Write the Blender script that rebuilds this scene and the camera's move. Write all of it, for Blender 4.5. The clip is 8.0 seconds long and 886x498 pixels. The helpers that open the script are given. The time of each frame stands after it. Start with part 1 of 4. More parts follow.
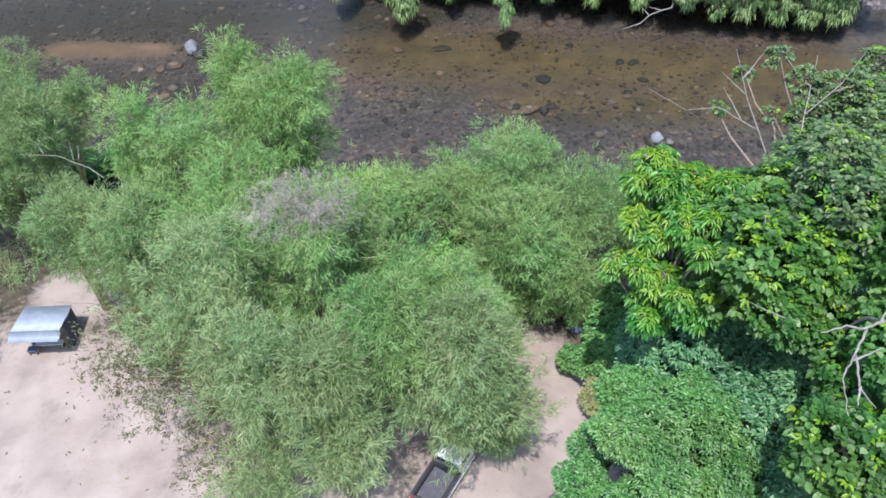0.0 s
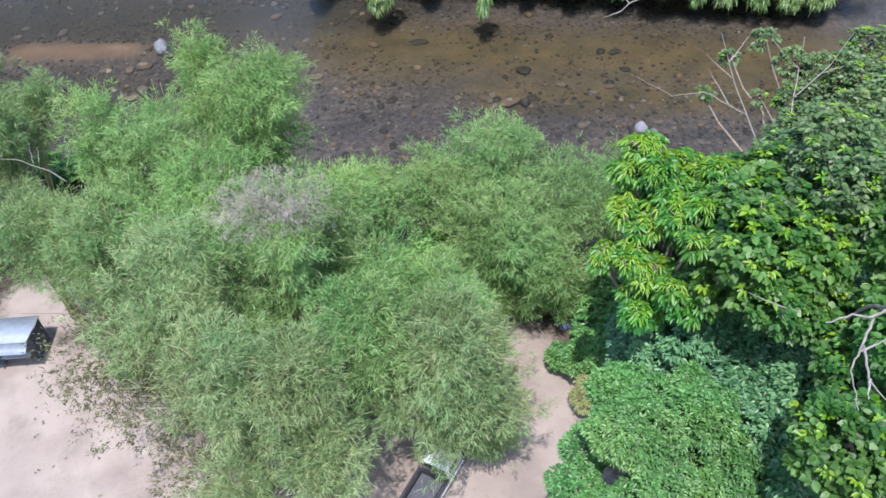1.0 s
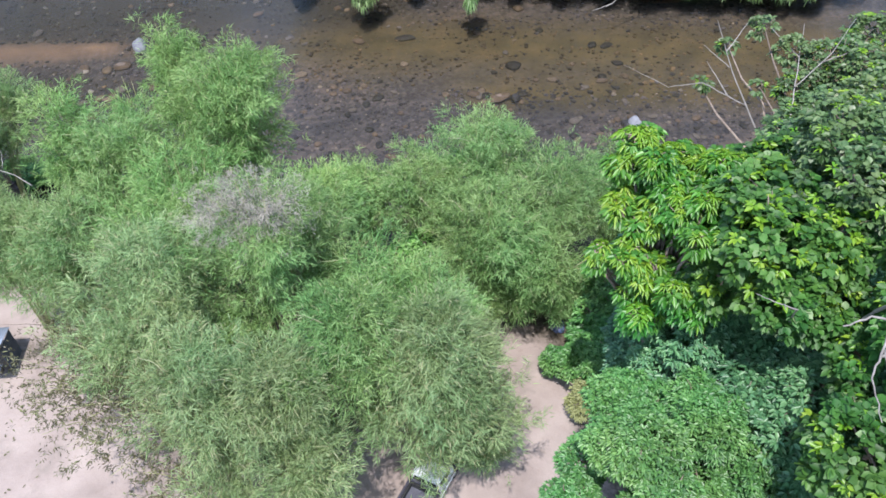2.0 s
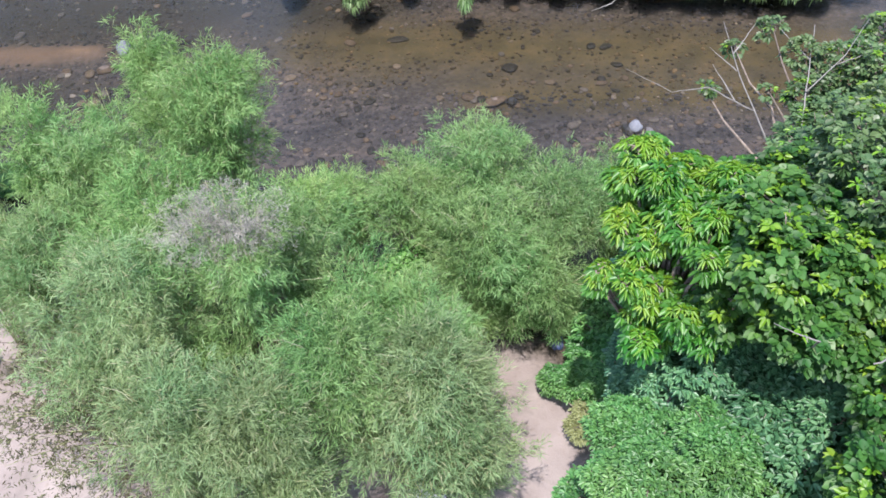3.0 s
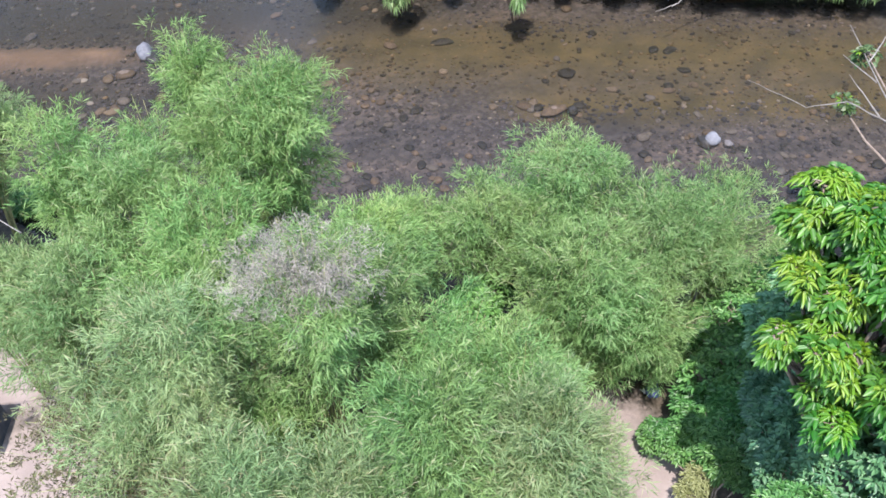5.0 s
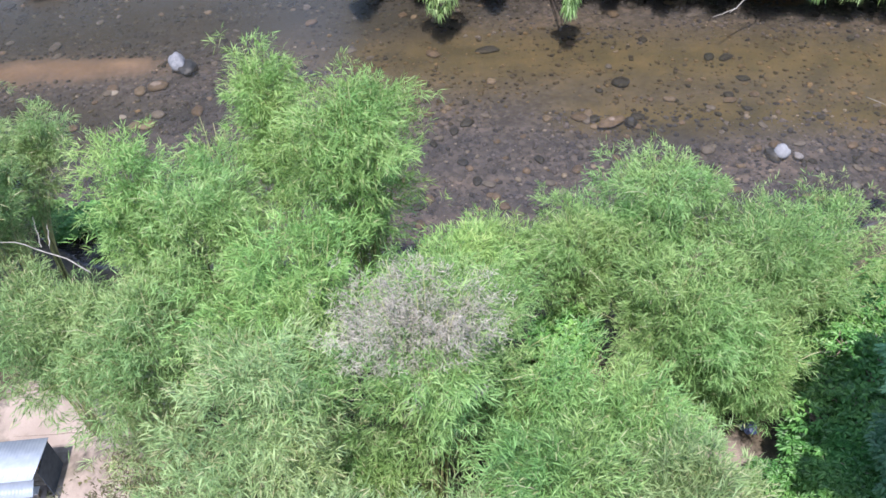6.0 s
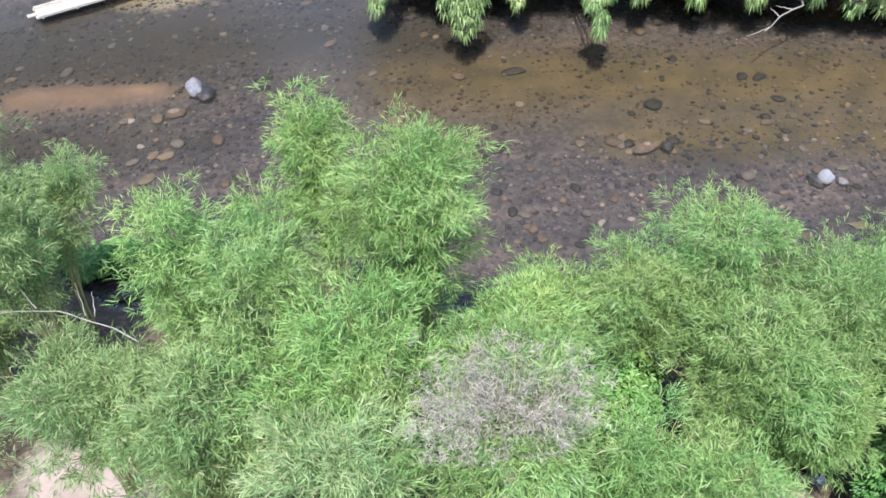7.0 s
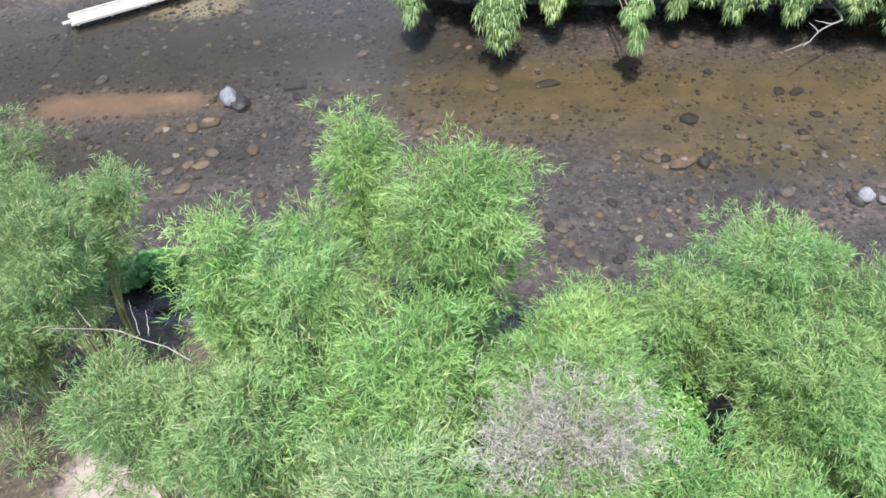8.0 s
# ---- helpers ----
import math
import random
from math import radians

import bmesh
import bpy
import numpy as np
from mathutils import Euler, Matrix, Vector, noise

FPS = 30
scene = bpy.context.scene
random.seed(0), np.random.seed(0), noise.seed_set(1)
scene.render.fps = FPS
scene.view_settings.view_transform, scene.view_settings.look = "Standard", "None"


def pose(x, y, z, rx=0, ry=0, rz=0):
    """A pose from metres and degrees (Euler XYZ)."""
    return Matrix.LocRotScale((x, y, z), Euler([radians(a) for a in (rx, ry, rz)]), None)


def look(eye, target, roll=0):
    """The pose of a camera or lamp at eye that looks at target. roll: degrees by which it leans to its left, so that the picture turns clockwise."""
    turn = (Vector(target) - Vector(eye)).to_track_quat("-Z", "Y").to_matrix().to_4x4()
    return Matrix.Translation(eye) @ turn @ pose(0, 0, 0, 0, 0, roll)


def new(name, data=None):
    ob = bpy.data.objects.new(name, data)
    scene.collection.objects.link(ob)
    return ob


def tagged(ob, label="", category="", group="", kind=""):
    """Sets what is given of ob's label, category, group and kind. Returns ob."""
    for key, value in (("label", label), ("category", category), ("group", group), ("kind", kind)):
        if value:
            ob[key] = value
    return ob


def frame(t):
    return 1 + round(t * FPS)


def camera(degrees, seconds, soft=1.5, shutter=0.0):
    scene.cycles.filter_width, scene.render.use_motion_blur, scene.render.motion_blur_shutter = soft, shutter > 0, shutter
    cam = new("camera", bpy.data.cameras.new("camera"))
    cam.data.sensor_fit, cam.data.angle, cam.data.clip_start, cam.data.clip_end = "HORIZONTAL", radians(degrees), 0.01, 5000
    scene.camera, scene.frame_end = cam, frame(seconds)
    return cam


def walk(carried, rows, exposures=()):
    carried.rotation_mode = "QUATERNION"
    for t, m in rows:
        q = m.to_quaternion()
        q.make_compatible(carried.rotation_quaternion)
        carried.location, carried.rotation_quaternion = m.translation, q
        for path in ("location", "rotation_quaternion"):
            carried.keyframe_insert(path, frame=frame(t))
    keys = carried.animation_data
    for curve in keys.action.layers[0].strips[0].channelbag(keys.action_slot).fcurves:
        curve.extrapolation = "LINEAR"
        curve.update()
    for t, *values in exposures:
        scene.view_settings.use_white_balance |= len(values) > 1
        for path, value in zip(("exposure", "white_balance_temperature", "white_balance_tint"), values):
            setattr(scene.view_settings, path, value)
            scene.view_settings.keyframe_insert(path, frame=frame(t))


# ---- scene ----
cam = camera(56.9, 8.0, soft=1.6)
PATH = [
    (0, (-0.149, 0.082, 40.297), (-0.12, 1.497, 38.884), -2.3),
    (0.5, (-0.015, 0.691, 39.641), (0.033, 2.103, 38.225), -2.6),
    (1, (0.047, 1.203, 38.998), (0.113, 2.614, 37.583), -2.8),
    (1.5, (0.13, 1.763, 38.274), (0.209, 3.174, 36.859), -3.1),
    (3, (0.907, 4.685, 36.545), (0.992, 6.095, 35.129), -3.3),
    (3.5, (0.775, 5.59, 35.994), (0.869, 6.999, 34.577), -3.6),
    (4, (0.372, 6.86, 35.278), (0.474, 8.27, 33.864), -3.5),
    (4.5, (-0.847, 8.421, 34.573), (-0.755, 9.832, 33.159), -3.3),
    (4.7, (-1.561, 9.134, 34.339), (-1.474, 10.542, 32.921), -3.1),
    (5.8, (-5.67, 12.631, 33.383), (-5.559, 14.037, 31.965), -2.9),
    (6, (-6.405, 13.329, 33.303), (-6.299, 14.733, 31.882), -3.1),
    (6.5, (-7.832, 14.938, 33.45), (-7.717, 16.341, 32.029), -3.3),
    (7, (-8.595, 16.293, 33.699), (-8.473, 17.693, 32.276), -3.4),
    (7.5, (-9.226, 17.022, 33.908), (-9.122, 18.425, 32.486), -3.4),
    (8, (-9.842, 17.026, 34.119), (-9.752, 18.434, 32.702), -3.6),
]
walk(cam, [(t, look(eye, target, roll)) for t, eye, target, roll in PATH],
     exposures=[(0, 1.17, 6300, 12), (4.5, 1.39, 6380, 17), (6.5, 1.52, 6560, 16), (8, 1.56, 6640, 13)])

# ---- world, sun ----
SUN_DIR = Vector((-0.10, -0.36, 0.93)).normalized()
world = bpy.data.worlds.new("sky")
scene.world = world
world.use_nodes = True
wn = world.node_tree
sky = wn.nodes.new("ShaderNodeTexSky")
sky.sky_type = "NISHITA"
sky.sun_disc = False
sky.sun_elevation = math.asin(SUN_DIR.z)
sky.sun_rotation = math.atan2(SUN_DIR.x, SUN_DIR.y)
sky.air_density, sky.dust_density = 1.2, 1.0
wn.links.new(sky.outputs[0], wn.nodes["Background"].inputs[0])
wn.nodes["Background"].inputs[1].default_value = 0.15
sun_data = bpy.data.lights.new("sun", "SUN")
sun_data.energy, sun_data.angle, sun_data.color = 2.9, radians(0.6), (1.0, 0.96, 0.90)
sun = new("sun", sun_data)
sun.matrix_world = look(SUN_DIR * 100, (0, 0, 0))


# ---- materials ----
def graph(name):
    m = bpy.data.materials.new(name)
    m.use_nodes = True
    m.node_tree.nodes.clear()
    return m, m.node_tree.nodes, m.node_tree.links


def add(nodes, kind, **values):
    n = nodes.new("ShaderNode" + kind)
    for key, value in values.items():
        if key in n.inputs:
            n.inputs[key].default_value = value
    return n


def ramp(nodes, stops):
    r = nodes.new("ShaderNodeValToRGB")
    e = r.color_ramp.elements
    while len(e) < len(stops):
        e.new(0.5)
    for k, (p, c) in zip(e, stops):
        k.position, k.color = p, (*c, 1)
    return r


def mix(nodes, links, fac, a, b, mode="MIX"):
    m = nodes.new("ShaderNodeMix")
    m.data_type, m.blend_type = "RGBA", mode
    for slot, v in ((0, fac), (6, a), (7, b)):
        if isinstance(v, bpy.types.NodeSocket):
            links.new(v, m.inputs[slot])
        else:
            m.inputs[slot].default_value = v if slot == 0 else (*v, 1)
    return m.outputs[2]


def place(nodes, links, scale=1.0):
    """World positions for textures at real size."""
    return nodes.new("ShaderNodeNewGeometry").outputs["Position"]


def noise_tex(nodes, links, scale, detail=4.0, rough=0.55, vec=None):
    n = add(nodes, "TexNoise", Scale=scale, Detail=detail, Roughness=rough)
    links.new(vec or place(nodes, links), n.inputs["Vector"])
    return n.outputs["Fac"]


def finish(nodes, links, shader):
    out = nodes.new("ShaderNodeOutputMaterial")
    links.new(shader, out.inputs["Surface"])


def leaf_material(name, dark, mid, light, patch=0.35, translucent=0.4, rough=0.5, odd=None, odd_share=0.0, hue=0.022):
    """Leaves: a colour for each leaf, with drifts of paler and darker growth some metres across."""
    m, nodes, links = graph(name)
    geo = nodes.new("ShaderNodeNewGeometry")
    r = ramp(nodes, [(0.0, dark), (0.5, mid), (1.0, light)])
    big = noise_tex(nodes, links, patch, 2.0)
    sm = add(nodes, "Math")
    sm.operation = "MULTIPLY_ADD"
    links.new(big, sm.inputs[0])
    sm.inputs[1].default_value = 1.5
    sm.inputs[2].default_value = -0.62
    ad = add(nodes, "Math")
    ad.operation = "MULTIPLY_ADD"
    links.new(geo.outputs["Random Per Island"], ad.inputs[0])
    ad.inputs[1].default_value = 0.75
    links.new(sm.outputs[0], ad.inputs[2])
    links.new(ad.outputs[0], r.inputs["Fac"])
    col = r.outputs["Color"]
    info = nodes.new("ShaderNodeObjectInfo")
    hsv = add(nodes, "HueSaturation")
    mr = add(nodes, "MapRange")
    links.new(info.outputs["Random"], mr.inputs["Value"])
    mr.inputs["To Min"].default_value, mr.inputs["To Max"].default_value = 0.85, 1.15
    links.new(mr.outputs[0], hsv.inputs["Value"])
    drift = add(nodes, "MapRange")
    links.new(noise_tex(nodes, links, 0.22, 3.0, 0.6), drift.inputs["Value"])
    drift.inputs["From Min"].default_value, drift.inputs["From Max"].default_value = 0.32, 0.68
    drift.inputs["To Min"].default_value, drift.inputs["To Max"].default_value = 0.5 - hue, 0.5 + hue
    links.new(drift.outputs[0], hsv.inputs["Hue"])
    links.new(col, hsv.inputs["Color"])
    col = hsv.outputs["Color"]
    if odd:
        gt = add(nodes, "Math")
        gt.operation = "LESS_THAN"
        wn_ = add(nodes, "TexWhiteNoise")
        wn_.noise_dimensions = "1D"
        links.new(geo.outputs["Random Per Island"], wn_.inputs["W"])
        links.new(wn_.outputs["Value"], gt.inputs[0])
        gt.inputs[1].default_value = odd_share
        col = mix(nodes, links, gt.outputs[0], col, odd)
    p = add(nodes, "BsdfPrincipled", Roughness=rough)
    links.new(col, p.inputs["Base Color"])
    t = nodes.new("ShaderNodeBsdfTranslucent")
    links.new(col, t.inputs["Color"])
    s = nodes.new("ShaderNodeMixShader")
    s.inputs[0].default_value = translucent
    links.new(p.outputs[0], s.inputs[1])
    links.new(t.outputs[0], s.inputs[2])
    finish(nodes, links, s.outputs[0])
    return m


def plain(name, stops, scale=3.0, rough=0.7, metal=0.0, bump=0.0, bump_scale=20.0, spread=True, coords=None):
    """A surface with drifts of colour and fine relief."""
    m, nodes, links = graph(name)
    vec = None
    if coords:
        vec = nodes.new("ShaderNodeTexCoord").outputs["Object"]
    f = noise_tex(nodes, links, scale, 6.0, 0.6, vec)
    mr = add(nodes, "MapRange")
    mr.inputs["From Min"].default_value, mr.inputs["From Max"].default_value = 0.3, 0.7
    links.new(f, mr.inputs["Value"])
    r = ramp(nodes, stops)
    links.new(mr.outputs[0], r.inputs["Fac"])
    col = r.outputs["Color"]
    if spread:
        info = nodes.new("ShaderNodeObjectInfo")
        hsv = add(nodes, "HueSaturation")
        m2 = add(nodes, "MapRange")
        links.new(info.outputs["Random"], m2.inputs["Value"])
        m2.inputs["To Min"].default_value, m2.inputs["To Max"].default_value = 0.8, 1.2
        links.new(m2.outputs[0], hsv.inputs["Value"])
        links.new(col, hsv.inputs["Color"])
        col = hsv.outputs["Color"]
    p = add(nodes, "BsdfPrincipled", Roughness=rough, Metallic=metal)
    links.new(col, p.inputs["Base Color"])
    if bump:
        b = add(nodes, "Bump", Strength=bump, Distance=0.05)
        links.new(noise_tex(nodes, links, bump_scale, 5.0, 0.6, vec), b.inputs["Height"])
        links.new(b.outputs[0], p.inputs["Normal"])
    finish(nodes, links, p.outputs[0])
    return m


BAMBOO = leaf_material("bamboo_leaf", (0.075, 0.155, 0.042), (0.205, 0.372, 0.118), (0.34, 0.50, 0.205), 0.3, rough=0.62, odd=(0.36, 0.41, 0.22), odd_share=0.05)
BAMBOO_DULL = leaf_material("bamboo_leaf_dull", (0.098, 0.165, 0.06), (0.232, 0.352, 0.146), (0.36, 0.475, 0.235), 0.3, rough=0.62, odd=(0.36, 0.38, 0.21), odd_share=0.10)
BAMBOO_LIME = leaf_material("bamboo_leaf_lime", (0.09, 0.178, 0.042), (0.222, 0.40, 0.119), (0.36, 0.52, 0.20), 0.3, rough=0.62, odd=(0.32, 0.38, 0.17), odd_share=0.05)
BAMBOO_OLD = leaf_material("bamboo_leaf_old", (0.072, 0.125, 0.036), (0.168, 0.28, 0.098), (0.28, 0.40, 0.17), 0.3, rough=0.62, odd=(0.38, 0.40, 0.22), odd_share=0.08)
BAMBOO_GREY = leaf_material("dry_bamboo_leaf", (0.175, 0.163, 0.138), (0.30, 0.28, 0.24), (0.41, 0.384, 0.33), 0.5, 0.2, 0.8, hue=0.004)
SPRIG_BROWN = leaf_material("sprig_leaf", (0.06, 0.055, 0.03), (0.11, 0.105, 0.055), (0.17, 0.19, 0.08), 0.5, 0.2)
FRESH_LEAF = leaf_material("young_broad_leaf", (0.085, 0.225, 0.013), (0.152, 0.33, 0.020), (0.255, 0.41, 0.040), 0.5, 0.35, 0.4)
BROAD_LEAF = leaf_material("broad_leaf", (0.02, 0.08, 0.014), (0.048, 0.155, 0.024), (0.10, 0.25, 0.045), 0.4, 0.32, 0.55, odd=(0.20, 0.30, 0.13), odd_share=0.03)
LIME_LEAF = leaf_material("lime_broad_leaf", (0.025, 0.105, 0.012), (0.055, 0.19, 0.022), (0.11, 0.29, 0.04), 0.5, 0.35, 0.4)
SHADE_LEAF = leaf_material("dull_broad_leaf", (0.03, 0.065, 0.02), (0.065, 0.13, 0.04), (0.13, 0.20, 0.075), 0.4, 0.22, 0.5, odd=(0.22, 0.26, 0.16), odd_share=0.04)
DENSE_LEAF = leaf_material("small_dense_leaf", (0.04, 0.12, 0.035), (0.085, 0.23, 0.058), (0.155, 0.34, 0.095), 0.35, 0.25, 0.4)
# green leaf tinted bluish and paler, standing in for skylight in shade
SKYLIT_LEAF = leaf_material("skylit_leaf", (0.04, 0.12, 0.052), (0.09, 0.235, 0.10), (0.17, 0.34, 0.15), 0.35, 0.25, 0.4)
HANGING_LEAF = leaf_material("hanging_leaf", (0.07, 0.13, 0.035), (0.16, 0.26, 0.08), (0.31, 0.42, 0.18), 0.4, 0.3, 0.5)
PALE_LEAF = leaf_material("pale_dry_leaf", (0.24, 0.26, 0.10), (0.36, 0.40, 0.17), (0.46, 0.48, 0.24), 0.5, hue=0.0)
CULM = plain("bamboo_culm", [(0, (0.20, 0.24, 0.08)), (1, (0.38, 0.37, 0.20))], 2.0, 0.5)
STRAW = plain("dry_stalk", [(0, (0.30, 0.31, 0.17)), (1, (0.48, 0.47, 0.32))], 2.0, 0.7)
BARK = plain("bark", [(0, (0.12, 0.09, 0.07)), (1, (0.27, 0.22, 0.18))], 6.0, 0.9, bump=0.4)
PALE_BARK = plain("pale_bark", [(0, (0.15, 0.14, 0.125)), (1, (0.31, 0.29, 0.265))], 4.0, 0.85, bump=0.3)
PALE_STONE = plain("pale_stone", [(0, (0.09, 0.094, 0.107)), (1, (0.18, 0.187, 0.207))], 3.0, 0.8, bump=0.5, bump_scale=12)
GREY_STONE = plain("grey_stone", [(0, (0.075, 0.07, 0.072)), (1, (0.17, 0.158, 0.155))], 3.0, 0.75, bump=0.5, bump_scale=12)
BROWN_STONE = plain("brown_stone", [(0, (0.08, 0.062, 0.048)), (1, (0.17, 0.13, 0.10))], 3.0, 0.75, bump=0.5, bump_scale=12)
TAN_STONE = plain("tan_stone", [(0, (0.13, 0.105, 0.082)), (1, (0.23, 0.19, 0.15))], 3.0, 0.75, bump=0.5, bump_scale=12)
WHITE_STONE = plain("white_stone", [(0, (0.24, 0.235, 0.24)), (1, (0.38, 0.37, 0.365))], 3.0, 0.8, bump=0.4, bump_scale=12)
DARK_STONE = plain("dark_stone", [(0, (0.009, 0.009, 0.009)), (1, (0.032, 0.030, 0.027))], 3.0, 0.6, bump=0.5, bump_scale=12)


def weed_drifts(nodes, links):
    """Dark drifts of weed and silt over the bed, drawn out along the current."""
    flow = add(nodes, "Mapping")
    flow.inputs["Scale"].default_value = (0.11, 0.26, 1.0)
    links.new(place(nodes, links), flow.inputs["Vector"])
    r = ramp(nodes, [(0.36, (0.62, 0.67, 0.72)), (0.47, (1.0, 1.02, 1.06)), (0.6, (1.3, 1.28, 1.24))])
    links.new(noise_tex(nodes, links, 1.0, 6.0, 0.62, flow.outputs[0]), r.inputs[0])
    return r.outputs[0]


def gravel_material(name, stops):
    m, nodes, links = graph(name)
    geo = nodes.new("ShaderNodeNewGeometry")
    r = ramp(nodes, stops)
    links.new(geo.outputs["Random Per Island"], r.inputs["Fac"])
    f = noise_tex(nodes, links, 7.0)
    c = mix(nodes, links, 0.5, r.outputs[0], f, "OVERLAY")
    c = mix(nodes, links, 1.0, c, weed_drifts(nodes, links), "MULTIPLY")
    p = add(nodes, "BsdfPrincipled", Roughness=0.8)
    links.new(c, p.inputs["Base Color"])
    finish(nodes, links, p.outputs[0])
    return m


GRAVEL = gravel_material("river_gravel", [(0.0, (0.014, 0.014, 0.017)), (0.3, (0.040, 0.038, 0.050)), (0.65, (0.078, 0.073, 0.089)), (0.9, (0.13, 0.12, 0.136)), (0.98, (0.22, 0.20, 0.18)), (1.0, (0.30, 0.27, 0.23))])
# darkened copy of the gravel for water that mirrors the far trees
DIMMED_GRAVEL = gravel_material("weedy_gravel", [(0.0, (0.010, 0.010, 0.010)), (0.4, (0.028, 0.027, 0.024)), (0.8, (0.055, 0.051, 0.042)), (1.0, (0.12, 0.105, 0.085))])
BROWN_GRAVEL = gravel_material("brown_gravel", [(0.0, (0.015, 0.012, 0.01)), (0.35, (0.055, 0.042, 0.024)), (0.75, (0.11, 0.083, 0.047)), (0.97, (0.16, 0.118, 0.066)), (1.0, (0.21, 0.155, 0.092))])


def ground_material():
    """Sand, leaf litter and river bed, spread by what lies where."""
    m, nodes, links = graph("ground_soil")
    fine = noise_tex(nodes, links, 2.2, 8.0, 0.65)
    coarse = noise_tex(nodes, links, 0.35, 5.0)

    def share(name, wobble, lo=0.35, hi=0.65):
        a = nodes.new("ShaderNodeAttribute")
        a.attribute_name = name
        k = add(nodes, "Math")
        k.operation = "MULTIPLY_ADD"
        links.new(fine, k.inputs[0])
        k.inputs[1].default_value = wobble
        k.inputs[2].default_value = -wobble / 2
        s = add(nodes, "Math")
        links.new(a.outputs["Fac"], s.inputs[0])
        links.new(k.outputs[0], s.inputs[1])
        r = add(nodes, "MapRange")
        r.inputs["From Min"].default_value, r.inputs["From Max"].default_value = lo, hi
        links.new(s.outputs[0], r.inputs["Value"])
        return r.outputs[0]

    sand = ramp(nodes, [(0.3, (0.218, 0.178, 0.161)), (0.5, (0.28, 0.232, 0.211)), (0.7, (0.335, 0.284, 0.258))])
    links.new(coarse, sand.inputs[0])
    grain = mix(nodes, links, 0.12, sand.outputs[0], noise_tex(nodes, links, 14.0, 6.0, 0.7), "OVERLAY")
    # grey blotches painted into the sand colour for faint leaf shadows
    leaf_shadow = ramp(nodes, [(0.54, (0.0, 0.0, 0.0)), (0.7, (0.5, 0.5, 0.5))])
    links.new(noise_tex(nodes, links, 0.42, 6.0, 0.65), leaf_shadow.inputs[0])
    grain = mix(nodes, links, leaf_shadow.outputs[0], grain, (0.135, 0.125, 0.10))
    litter = ramp(nodes, [(0.3, (0.028, 0.024, 0.017)), (0.55, (0.07, 0.056, 0.038)), (0.75, (0.13, 0.10, 0.07))])
    links.new(fine, litter.inputs[0])
    bed = ramp(nodes, [(0.25, (0.025, 0.025, 0.032)), (0.5, (0.067, 0.064, 0.076)), (0.75, (0.126, 0.116, 0.128))])
    cells = add(nodes, "TexVoronoi", Scale=3.2, Randomness=1.0)
    links.new(place(nodes, links), cells.inputs["Vector"])
    flow = add(nodes, "Mapping")
    flow.inputs["Scale"].default_value = (0.07, 0.55, 1.0)
    links.new(place(nodes, links), flow.inputs["Vector"])
    streak = noise_tex(nodes, links, 1.0, 5.0, 0.6, flow.outputs[0])
    bed_mix = mix(nodes, links, 0.45, noise_tex(nodes, links, 1.6, 9.0, 0.75), cells.outputs["Color"])
    links.new(bed_mix, bed.inputs[0])
    algae = ramp(nodes, [(0.35, (0.062, 0.053, 0.021)), (0.6, (0.12, 0.096, 0.042)), (0.8, (0.19, 0.145, 0.075))])
    links.new(coarse, algae.inputs[0])
    bar = ramp(nodes, [(0.3, (0.195, 0.135, 0.097)), (0.7, (0.275, 0.198, 0.148))])
    links.new(coarse, bar.inputs[0])
    red = ramp(nodes, [(0.3, (0.14, 0.075, 0.045)), (0.7, (0.24, 0.14, 0.09))])
    links.new(fine, red.inputs[0])
    c = mix(nodes, links, share("sand", 0.5), litter.outputs[0], grain)
    mud = ramp(nodes, [(0.42, (0.8, 0.8, 0.8)), (0.52, (1.0, 0.98, 0.94)), (0.64, (1.35, 1.24, 1.12))])
    links.new(streak, mud.inputs[0])
    bed_col = mix(nodes, links, 1.0, bed.outputs[0], mud.outputs[0], "MULTIPLY")
    bed_col = mix(nodes, links, 1.0, bed_col, weed_drifts(nodes, links), "MULTIPLY")
    c = mix(nodes, links, share("bed", 0.2), c, bed_col)
    c = mix(nodes, links, share("algae", 0.9, 0.1, 1.0), c, algae.outputs[0])
    # near-black bed colour in place of the dark reflection of trees
    c = mix(nodes, links, share("reflection", 0.9, 0.1, 1.0), c, (0.031, 0.031, 0.026))
    c = mix(nodes, links, share("bar", 1.0, 0.05, 1.0), c, bar.outputs[0])
    shoal = ramp(nodes, [(0.3, (0.19, 0.18, 0.12)), (0.7, (0.30, 0.28, 0.20))])
    links.new(coarse, shoal.inputs[0])
    c = mix(nodes, links, share("shoal", 0.8), c, shoal.outputs[0])
    c = mix(nodes, links, share("red", 0.6), c, red.outputs[0])
    p = add(nodes, "BsdfPrincipled", Roughness=0.92)
    links.new(c, p.inputs["Base Color"])
    b = add(nodes, "Bump", Strength=0.5, Distance=0.06)
    links.new(noise_tex(nodes, links, 5.0, 8.0, 0.65), b.inputs["Height"])
    links.new(b.outputs[0], p.inputs["Normal"])
    finish(nodes, links, p.outputs[0])
    return m


